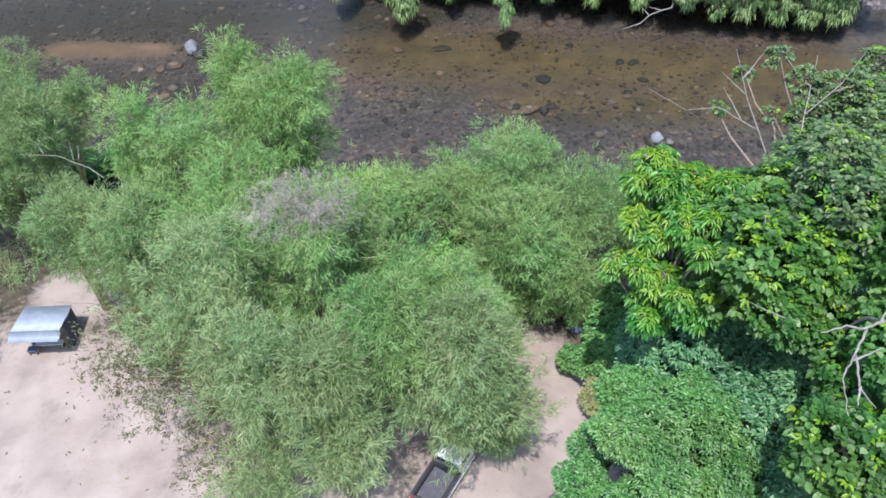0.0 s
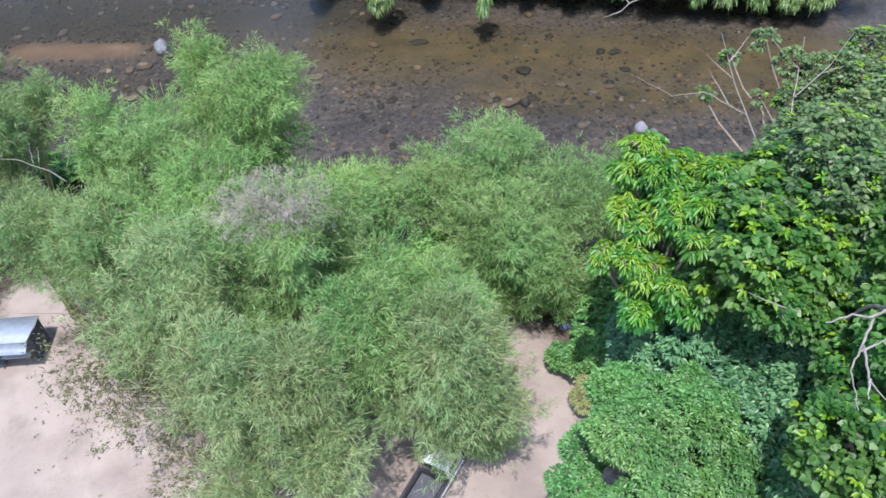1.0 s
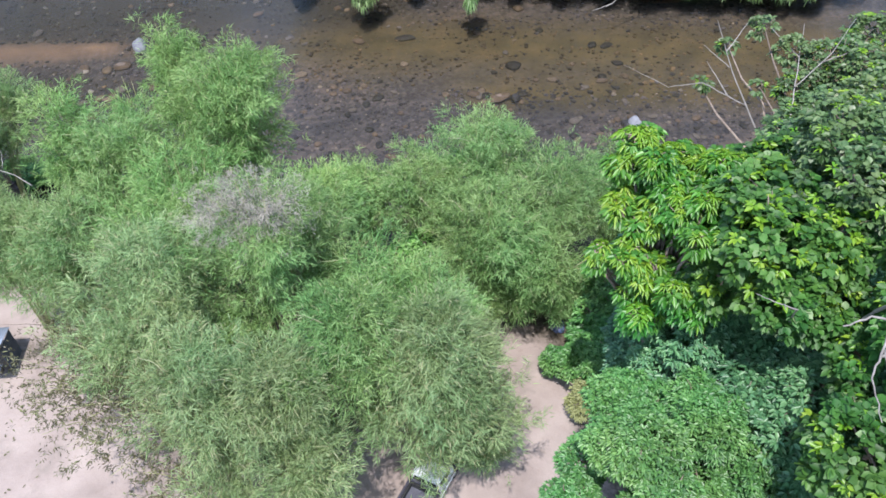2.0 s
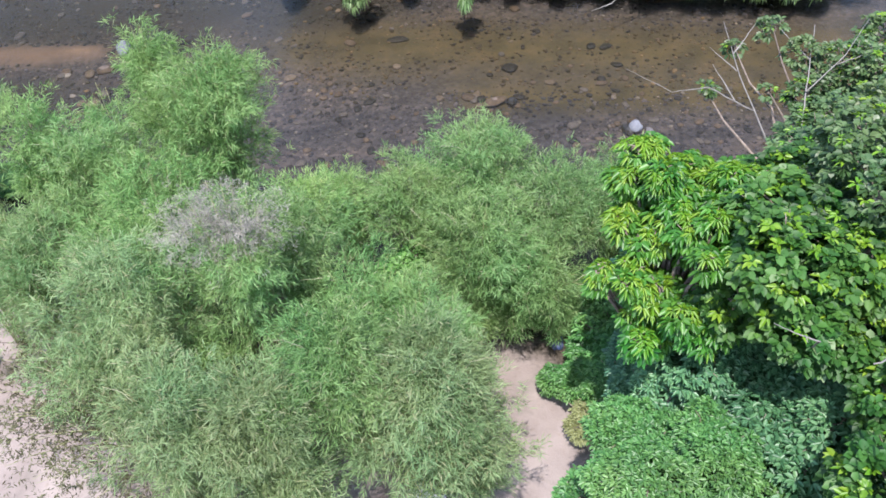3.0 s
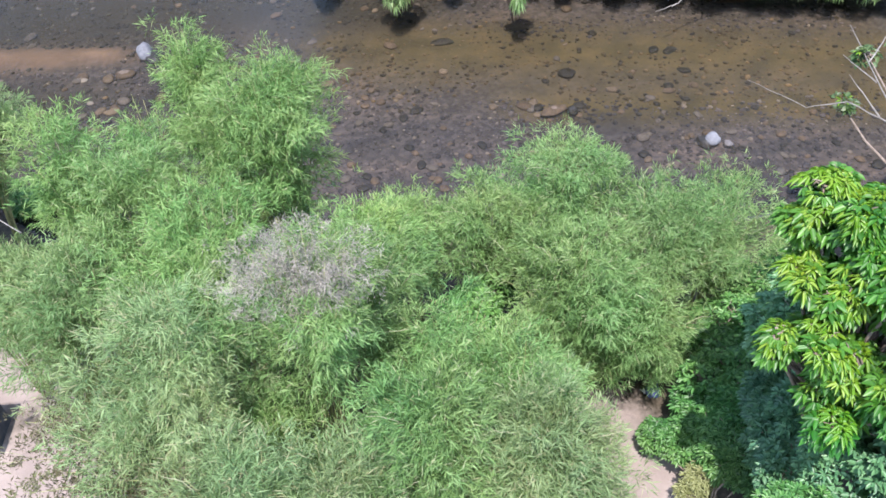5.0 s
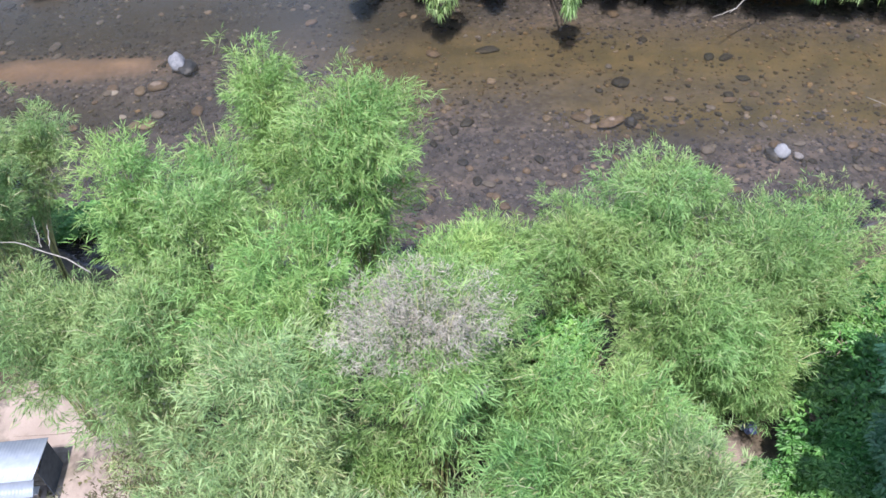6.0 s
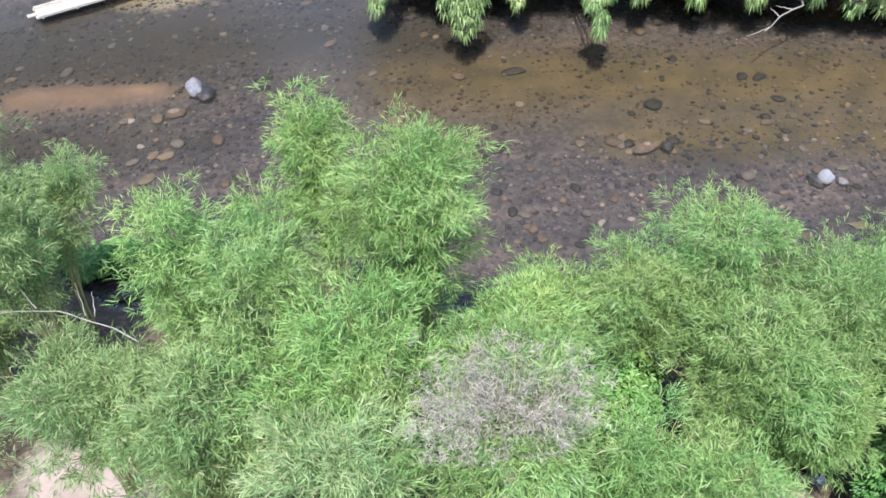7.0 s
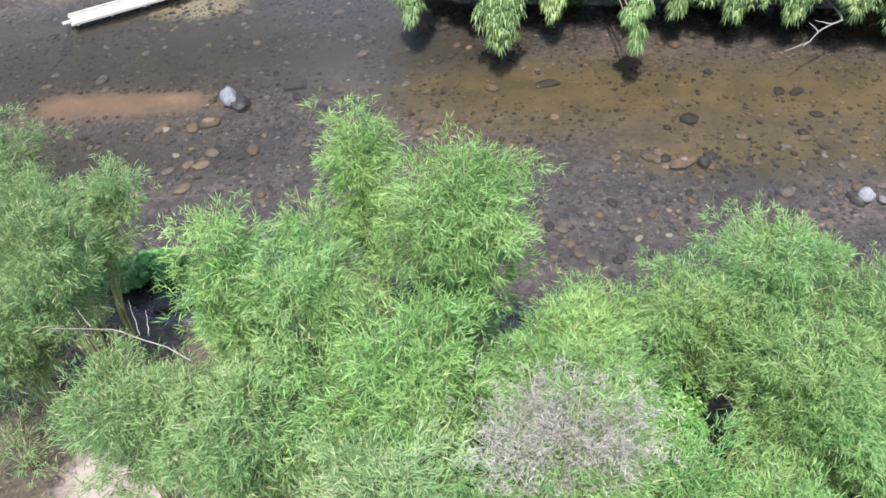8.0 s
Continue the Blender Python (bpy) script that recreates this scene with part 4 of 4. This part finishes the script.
# low bushes added to darken the bank where only shade lies
for k, x in enumerate(np.arange(-5.0, 40, 2.8)):
    y = float(np.interp(x, FAR_X, FAR_Y)) - 0.4 + 0.5 * math.sin(k * 2.3)
    tree(x, y, 0.9, lobes_round(x, y, 1.7 + 0.4 * math.sin(k * 1.3), 1.6, 0.5, 6, 1.0, 200 + k), SHADE_LEAF, "low dark green bush added to deepen shade on the far bank", 300, 8, 0.42, 0.4, twigs=1, slim=True, name="shrub", category="shrub", trunk_r=0.06, group="bushes under the far trees")
# pendant boughs that reach out over the water
for k, (x, y, z, r) in enumerate([(-1.5, 68.6, 2.6, 1.2), (7.5, 65.4, 3.3, 0.35), (-7.6, 72.6, 2.8, 0.7), (3.0, 72.0, 2.6, 0.8), (12.0, 70.6, 2.6, 0.8), (16.0, 69.4, 2.6, 0.9), (20.2, 68.4, 2.6, 0.9), (24.6, 68.2, 2.4, 1.0), (27.0, 67.0, 2.2, 1.3), (29.4, 66.2, 2.2, 1.4), (32.0, 65.6, 2.2, 1.5), (34.6, 65.0, 2.2, 1.5), (37.2, 64.4, 2.2, 1.5)]):
    lobes = [(x, y, z + 0.3, 0.55 * r + 0.15), (x + 0.2, y + 0.5, z + 1.0, 0.8 * r + 0.15), (x - 0.3, y + 1.0, z + 1.9, r + 0.2), (x + 0.5, y + 1.4, z + 2.4, r + 0.3)]
    tree(x, float(np.interp(x, FAR_X, FAR_Y)) + 1.0, 3.5, lobes, HANGING_LEAF, "leafy tree with pale hanging boughs over the water", 230, 8, 0.4, 0.3, group="trees on the far bank", droop=1.3, slim=True, trunk_r=0.12)
# tall canopy added above the view to throw shade on the far bank
for k, x in enumerate(range(-5, 44, 4)):
    y = 75.0 - 0.2 * x + math.sin(x * 2.1) + 4.0 * float(smooth(14, 24, x))
    tree(x, y + 8.0, 6.5, lobes_round(x, y + 1.0, 10.0, 3.4, 1.2, 9, 1.7, 120 + k), HANGING_LEAF, "unseen leafy tree added to lean over and shade the far bank", 460, 8, 0.8, 0.5, twigs=2, slim=True, group="tall trees on the far bank", droop=0.6)
# low growth at the shaded water's edge
for x, y, z in [(-24.6, 51.6, 0.7), (-23.4, 50.8, 0.6), (-26.0, 50.6, 0.9), (-21.6, 50.2, 0.5), (-27.4, 52.0, 0.8)]:
    tree(x, y, 0.4, [(x, y, z, 0.9), (x + 0.8, y + 0.3, z - 0.1, 0.7)], DENSE_LEAF, "low dark green plants at the water's edge", 160, 8, 0.3, 0.35, name="shrub", category="shrub", trunk_r=0.04, group="plants at the water's edge")


# ---- loose and dead wood ----
def limb_wood(lines, label, name="dead_branch", radius=0.09, group="", bark=None, category="branch"):
    """A bare branch: a main limb and its forks, each a part."""
    x, y, z = lines[0][0]
    ob = thing(name, x, y, z, label, category, group)
    for q, pts in enumerate(lines):
        P = np.array(pts, float) - np.array([x, y, z])
        fine_s = np.linspace(0, len(P) - 1, 4 * len(P))
        Q = np.stack([np.interp(fine_s, np.arange(len(P)), P[:, c]) for c in range(3)], -1)
        Q[1:-1] += rng.normal(size=(len(Q) - 2, 3)) * 0.014
        r0 = radius * (1.0 if q == 0 else 0.65)
        tv, tf, tc = tube(Q, np.linspace(r0, r0 * 0.3, len(Q)), 7)
        part("limb" if q == 0 else "twig", mesh_of("limb", tv, [tf, tc], bark or PALE_BARK, True), ob)
    return ob


limb_wood([[(-17.2, 34.2, 12.9), (-17.9, 34.5, 13.4), (-19.7, 35.2, 13.8), (-21.9, 35.7, 13.6)], [(-18.8, 35.0, 13.6), (-19.3, 36.3, 13.9)], [(-18.5, 34.9, 13.6), (-18.5, 35.5, 14.2)], [(-20.4, 35.4, 13.8), (-20.9, 36.0, 14.2)]],
          "bare pale branch arching out of the bamboo", radius=0.03)
limb_wood([[(14.6, 19.0, 15.0), (14.4, 17.4, 18.6), (13.8, 15.8, 20.4), (12.98, 15.46, 20.5), (12.42, 15.6, 20.5), (11.6, 15.4, 20.5)], [(13.1, 15.5, 20.4), (12.57, 14.83, 20.1), (11.9, 14.05, 20.0), (11.6, 12.8, 19.9)],
           [(12.56, 14.79, 20.1), (12.25, 13.6, 20.0), (12.5, 13.0, 19.9)], [(13.6, 15.7, 20.4), (14.2, 16.4, 20.9)], [(12.3, 13.7, 20.0), (11.9, 13.0, 20.1)], [(12.4, 14.6, 20.1), (13.4, 14.9, 20.2)]],
          "bare grey-white forked branch above the leaves", radius=0.07)
limb_wood([[(13.0, 19.4, 15.5), (11.6, 17.35, 18.9), (11.07, 17.5, 19.1), (10.6, 18.05, 19.0)], [(11.2, 17.45, 19.1), (11.0, 17.0, 19.4)]], "bare grey-white forked branch above the leaves", radius=0.035)
limb_wood([[(18.6, 29.6, 10.0), (17.6, 33.2, 13.2), (17.6, 36.8, 14.0), (18.4, 41.5, 14.2)], [(17.5, 34.5, 13.6), (15.8, 36.1, 14.0), (14.0, 35.9, 14.1), (12.3, 38.0, 14.2)], [(17.6, 37.2, 14.0), (16.6, 38.6, 14.6)], [(17.9, 38.6, 14.1), (19.4, 40.0, 14.8)],
           [(16.8, 35.2, 13.8), (16.4, 37.4, 14.4)]], "long bare pale branches reaching out towards the river", radius=0.055)
limb_wood([[(19.6, 30.2, 10.0), (19.3, 33.2, 13.4), (20.7, 36.2, 14.0), (22.8, 40.4, 14.2)], [(20.2, 35.2, 13.9), (22.4, 36.6, 14.6), (25.6, 40.2, 14.6)], [(21.4, 37.6, 14.0), (20.6, 39.6, 14.6)], [(22.0, 36.4, 14.4), (24.2, 36.6, 15.0)]],
          "long bare pale branches reaching out towards the river", radius=0.055)
limb_wood([[(24.0, 71.2, 2.2), (22.6, 66.0, 3.4), (20.2, 64.7, 3.5), (19.3, 64.0, 3.1), (17.6, 63.8, 2.7)], [(20.1, 64.6, 3.5), (19.6, 65.2, 3.9)], [(19.2, 64.0, 3.1), (18.6, 63.4, 3.2)], [(21.4, 65.3, 3.5), (20.4, 65.9, 3.6)]], "twisted pale dead branch reaching out from the far bank", "dead_branch", 0.08)
limb_wood([[(-18.6, 35.2, 0.6), (-21.0, 35.0, 2.2), (-23.9, 34.6, 3.1)]], "thin dark bamboo pole leaning on the shelter roof", "bamboo_pole", 0.03, bark=BARK, category="pole")


# ---- the shelter on the sand ----
ROOF = plain("metal_sheet", [(0, (0.20, 0.24, 0.31)), (1, (0.29, 0.335, 0.41))], 1.5, 0.45, 0.0, 0.1)
OLD_WOOD = plain("old_wood", [(0, (0.13, 0.10, 0.075)), (1, (0.28, 0.22, 0.17))], 5.0, 0.85, bump=0.4)
BLUE_TARP = plain("dark_blue_cloth", [(0, (0.03, 0.045, 0.07)), (1, (0.07, 0.09, 0.12))], 3.0, 0.8)
GREY_BOARD = plain("grey_board", [(0, (0.30, 0.30, 0.31)), (1, (0.45, 0.45, 0.46))], 4.0, 0.8)


def corrugated(name, parent, x0, x1, a, b, label=""):
    """A ribbed metal sheet from the edge a (y, z) to the edge b."""
    xs = np.linspace(x0, x1, 120)
    V, F = [], []
    for t in (0.0, -0.012):
        for y, z in (a, b):
            V += [(x, y, z + t + 0.004 * math.sin(x * 2 * math.pi / 0.15)) for x in xs]
    n = len(xs)
    q = np.arange(n - 1)
    F = np.concatenate([np.stack([q, q + 1, q + n + 1, q + n], -1), np.stack([q + 2 * n, q + 3 * n, q + 3 * n + 1, q + 2 * n + 1], -1),
                        np.stack([q, q + 2 * n, q + 2 * n + 1, q + 1], -1), np.stack([q + n, q + n + 1, q + 3 * n + 1, q + 3 * n], -1)])
    return part(name, mesh_of(name, np.array(V), F, ROOF), parent, label)


hut = thing("shelter", -24.15, 33.3, 0.5, "small open shelter with pale corrugated metal roof on sand", "shelter", rz=-1.5)
corrugated("roof_sheet", hut, -1.5, 1.45, (-0.75, 2.32), (1.5, 2.02), "pale blue-grey corrugated metal")
corrugated("front_sheet", hut, -1.58, 1.5, (-1.35, 1.98), (-0.72, 2.30), "sunlit bent-down metal sheet")
for px_, py_ in ((-1.3, 0.15), (1.3, 0.15), (-1.3, 1.3), (1.3, 1.3)):
    block("post", OLD_WOOD, hut, px_ - 0.05, px_ + 0.05, py_ - 0.05, py_ + 0.05, -0.1, 2.0, 0.01)
for py_, zz in ((0.15, 2.18), (1.3, 2.02)):
    block("beam", OLD_WOOD, hut, -1.45, 1.45, py_ - 0.04, py_ + 0.04, zz - 0.08, zz, 0.01)
for q in range(6):
    block("floor_board", OLD_WOOD, hut, -1.25, 1.25, 0.1 + q * 0.21, 0.29 + q * 0.21, 0.42, 0.46, 0.008)
block("side_screen", BLUE_TARP, hut, 1.38, 1.43, -0.2, 1.35, 0.05, 1.95, 0.01, "dark blue cloth screen")
bench = thing("bench", -24.2, 33.15, 0.5, "low grey wooden bench in front of the shelter", "bench")
block("seat", GREY_BOARD, bench, -0.8, 0.9, -0.2, 0.2, 0.40, 0.46, 0.015)
for bx_ in (-0.7, 0.8):
    block("leg", OLD_WOOD, bench, bx_ - 0.04, bx_ + 0.04, -0.17, 0.17, -0.05, 0.41, 0.01)
stool = thing("stool", -25.1, 32.75, 0.5, "small dark grey stool standing on the sand", "stool")
block("seat", BLUE_TARP, stool, -0.3, 0.3, -0.22, 0.22, 0.38, 0.44, 0.02)
for a_, b_ in ((-0.22, -0.15), (0.22, -0.15), (-0.22, 0.15), (0.22, 0.15)):
    block("leg", OLD_WOOD, stool, a_ - 0.03, a_ + 0.03, b_ - 0.03, b_ + 0.03, -0.05, 0.39, 0.006)

# ---- the parked pickup ----
PAINT = plain("dark_grey_paint", [(0, (0.04, 0.04, 0.055)), (1, (0.07, 0.068, 0.09))], 1.0, 0.3, 0.2, spread=False)
SILVER = plain("silver_paint", [(0, (0.50, 0.52, 0.55)), (1, (0.62, 0.64, 0.67))], 1.0, 0.3, 0.1, spread=False)
BED_GREY = plain("worn_bed_floor", [(0, (0.05, 0.052, 0.07)), (1, (0.095, 0.098, 0.122))], 3.0, 0.6, spread=False)
RUBBER = plain("rubber", [(0, (0.012, 0.012, 0.012)), (1, (0.03, 0.03, 0.03))], 8.0, 0.9, spread=False)
RIM = plain("steel_rim", [(0, (0.35, 0.35, 0.36)), (1, (0.5, 0.5, 0.5))], 4.0, 0.4, 0.8, spread=False)
DARK_GLASS = plain("tinted_glass", [(0, (0.01, 0.012, 0.015)), (1, (0.02, 0.022, 0.025))], 1.0, 0.08, spread=False)
RED_LAMP = plain("red_lens", [(0, (0.35, 0.02, 0.015)), (1, (0.45, 0.03, 0.02))], 4.0, 0.2, spread=False)

truck = thing("pickup", 0.05, 22.6, 0.55, "dark grey pickup with empty open bed parked on sand", "pickup", rz=-33)
bm = bmesh.new()
box(bm, -0.80, 0.80, -2.28, -0.02, 0.60, 0.66, 0.01)
solid("bed_floor", bm, BED_GREY, truck, "worn grey ribbed bed floor")
for sx in (-1, 1):
    bm = bmesh.new()
    box(bm, min(sx * 0.76, sx * 0.85), max(sx * 0.76, sx * 0.85), -2.30, 0.0, 0.45, 1.02, 0.03)
    box(bm, min(sx * 0.74, sx * 0.88), max(sx * 0.74, sx * 0.88), -2.30, 0.0, 1.0, 1.06, 0.02)
    solid("bed_side", bm, PAINT, truck)
    block("side_sill", SILVER, truck, min(sx * 0.84, sx * 0.875), max(sx * 0.84, sx * 0.875), -2.2, 1.5, 0.42, 0.62, 0.01, "silver side sill")
    block("tail_lamp", RED_LAMP, truck, sx * 0.80 - 0.06, sx * 0.80 + 0.06, -2.345, -2.3, 0.62, 0.92, 0.01, "red tail lamp")
    block("mirror", RUBBER, truck, sx * 0.98 - 0.09, sx * 0.98 + 0.09, 1.30, 1.38, 1.05, 1.25, 0.02)
    block("side_window", DARK_GLASS, truck, sx * 0.775 - 0.02, sx * 0.775 + 0.02, 0.25, 1.15, 1.08, 1.42, 0.01, "dark tinted side window")
for q in range(7):
    block("floor_rib", BED_GREY, truck, -0.60 + q * 0.2 - 0.03, -0.60 + q * 0.2 + 0.03, -2.22, -0.1, 0.658, 0.675, 0.004)
for x0, x1, y0, y1 in ((-0.75, -0.66, -2.26, -0.07), (0.66, 0.75, -2.26, -0.07), (-0.66, 0.66, -0.16, -0.07), (-0.66, 0.66, -2.26, -2.17)):
    block("bed_liner", RUBBER, truck, x0, x1, y0, y1, 0.64, 0.98, 0.02, "black plastic bed liner")
block("front_wall", PAINT, truck, -0.82, 0.82, -0.06, 0.0, 0.62, 1.12, 0.02)
bm = bmesh.new()
for sx in (-0.76, 0.76):
    box(bm, sx - 0.03, sx + 0.03, -0.09, -0.03, 1.06, 1.42, 0.01)
box(bm, -0.79, 0.79, -0.09, -0.03, 1.38, 1.44, 0.01)
solid("bed_rack", bm, RUBBER, truck, "black tubular rack behind the cab")
block("tailgate", PAINT, truck, -0.75, 0.75, -2.33, -2.27, 0.62, 1.04, 0.02)
block("bumper", RUBBER, truck, -0.8, 0.8, -2.46, -2.34, 0.38, 0.54, 0.03)


def loft(name, rings, material, parent, label=""):
    """A shell through rings of (y, half width, bottom, top)."""
    bm = bmesh.new()
    rows = []
    for y, w, lo, hi in rings:
        rows.append([bm.verts.new(p) for p in ((-w, y, lo), (-w * 1.0, y, (lo + hi) / 2), (-w * 0.93, y, hi - 0.05), (-w * 0.8, y, hi), (w * 0.8, y, hi), (w * 0.93, y, hi - 0.05), (w, y, (lo + hi) / 2), (w, y, lo))])
    for a, b in zip(rows, rows[1:]):
        for q in range(8):
            bm.faces.new((a[q], a[(q + 1) % 8], b[(q + 1) % 8], b[q]))
    bm.faces.new(rows[0])
    bm.faces.new(rows[-1][::-1])
    return solid(name, bm, material, parent, label)


loft("cab", [(0.04, 0.82, 0.45, 1.10), (0.08, 0.80, 0.45, 1.50), (0.30, 0.78, 0.45, 1.58), (1.05, 0.76, 0.45, 1.56), (1.55, 0.80, 0.45, 1.08)], SILVER, truck, "pale silver cab")
loft("hood", [(1.52, 0.82, 0.45, 1.05), (1.9, 0.82, 0.45, 1.0), (2.45, 0.78, 0.45, 0.86), (2.55, 0.72, 0.48, 0.75)], PAINT, truck)
block("rear_window", DARK_GLASS, truck, -0.60, 0.60, 0.045, 0.075, 1.12, 1.44, 0.01, "dark tinted rear window")
for wx_ in (-0.74, 0.74):
    for wy_ in (-1.55, 1.6):
        bm = bmesh.new()
        bmesh.ops.create_cone(bm, cap_ends=True, segments=24, radius1=0.33, radius2=0.33, depth=0.2, matrix=Matrix.Translation((wx_, wy_, 0.30)) @ Matrix.Rotation(radians(90), 4, "Y"))
        bmesh.ops.bevel(bm, geom=[e for e in bm.edges if abs(e.verts[0].co.x - e.verts[1].co.x) < 1e-4], offset=0.04, segments=2, affect="EDGES")
        wheel = solid("wheel", bm, RUBBER, truck)
        bm = bmesh.new()
        bmesh.ops.create_cone(bm, cap_ends=True, segments=20, radius1=0.2, radius2=0.18, depth=0.212, matrix=Matrix.Translation((wx_, wy_, 0.30)) @ Matrix.Rotation(radians(90), 4, "Y"))
        solid("rim", bm, RIM, wheel, "plain steel rim")

# ---- the raft at the far bank ----
PALE_WOOD = plain("bleached_wood", [(0, (0.26, 0.24, 0.21)), (1, (0.40, 0.375, 0.335))], 3.0, 0.85, bump=0.3)
raft = thing("raft", -32.0, 83.4, 0.35, "long bleached wooden plank raft lying at the river bank", "raft", rz=23)
for q in range(5):
    block("plank", PALE_WOOD, raft, -4.0 + 0.12 * (q % 2), 6.0, -0.95 + q * 0.38, -0.59 + q * 0.38, 0.12, 0.22, 0.02)
for q in range(4):
    block("crossbar", PALE_WOOD, raft, -3.6 + q * 2.8, -3.4 + q * 2.8, -0.98, 0.98, 0.02, 0.12, 0.02)
for q in (-0.97, 0.97):
    block("rail", PALE_WOOD, raft, -3.9, 6.0, q - 0.06, q + 0.06, 0.14, 0.34, 0.02)
block("step", PALE_WOOD, raft, -4.6, -3.9, -0.2, 0.3, 0.05, 0.14, 0.02)

# ---- litter ----
def scrap(x, y, size, material, label, seed):
    """A crumpled scrap of plastic lying on the ground."""
    bm = bmesh.new()
    bmesh.ops.create_grid(bm, x_segments=9, y_segments=9, size=0.5)
    for v in bm.verts:
        k = Vector((v.co.x * 3 + seed, v.co.y * 3, seed))
        v.co += Vector((0.16 * noise.noise(k), 0.16 * noise.noise(k + Vector((5, 0, 0))), 0.16 + 0.3 * noise.noise(k * 1.3)))
    under = bmesh.ops.duplicate(bm, geom=bm.faces[:])["geom"]
    for v in under:
        if isinstance(v, bmesh.types.BMVert):
            v.co.z -= 0.02
    me = bpy.data.meshes.new("plastic_scrap")
    bm.to_mesh(me)
    bm.free()
    me.materials.append(material)
    ob = new("plastic_scrap", me)
    ob.matrix_basis = pose(x, y, float(ground_height(np.array(x), np.array(y))), 0, 0, seed * 40) @ Matrix.Diagonal((size, size * 0.7, size * 0.6, 1))
    return tagged(ob, label, "litter")


WHITE_PLASTIC = plain("white_plastic", [(0, (0.62, 0.62, 0.62)), (1, (0.78, 0.78, 0.78))], 6.0, 0.45)
BLUE_PLASTIC = plain("blue_plastic", [(0, (0.03, 0.05, 0.12)), (1, (0.07, 0.10, 0.20))], 6.0, 0.5)
scrap(-15.7, 31.4, 0.4, WHITE_PLASTIC, "crumpled white plastic scrap on the sand", 1)
scrap(8.6, 32.3, 0.9, BLUE_PLASTIC, "crumpled dark blue plastic sheet under the bamboo edge", 2)
scrap(8.2, 32.3, 0.3, WHITE_PLASTIC, "small white plastic scrap beside a blue sheet", 3)

# ---- fallen leaves on the sand ----
n = 260
lx, ly = rng.uniform(-30, -8, n), rng.uniform(16, 34, n)
keep = rng.random(n) < np.clip((lx + 30) / 18, 0.1, 1)
lx, ly = lx[keep], ly[keep]
a = rng.uniform(0, 6.28, len(lx))
v, f = broad(np.stack([lx, ly, ground_height(lx, ly) + 0.03], -1), np.stack([np.cos(a), np.sin(a), a * 0], -1), rng.uniform(0.12, 0.28, len(lx)), rng.uniform(0.06, 0.12, len(lx)), 0.02, 0.1)
tagged(new("fallen_leaves", mesh_of("fallen_leaves", v, f, SPRIG_BROWN)), "scattered brown fallen leaves on pale sand", "leaves", kind="stuff")

# small tufts along the edge of the sand, added in place of sprig shadows
n = 150
along = rng.random(n)
tx = -21.5 + 12.5 * along + rng.normal(size=n) * 0.9
ty = 33.0 - 10.5 * along + rng.normal(size=n) * 1.2
per = 8
a = rng.uniform(0, 6.28, n * per)
base = np.repeat(np.stack([tx, ty, ground_height(tx, ty)], -1), per, 0) + rng.normal(size=(n * per, 3)) * np.array([0.07, 0.07, 0.0])
way = unit(np.stack([np.cos(a), np.sin(a), rng.uniform(0.1, 0.9, n * per)], -1))
v, f = broad(base, way, rng.uniform(0.14, 0.34, n * per), rng.uniform(0.06, 0.12, n * per), 0.25, 0.3)
tagged(new("weed_tufts", mesh_of("weed_tufts", v, f, SPRIG_BROWN)), "small brownish tufts added for sprig shadows on pale sand", "weeds", kind="stuff")
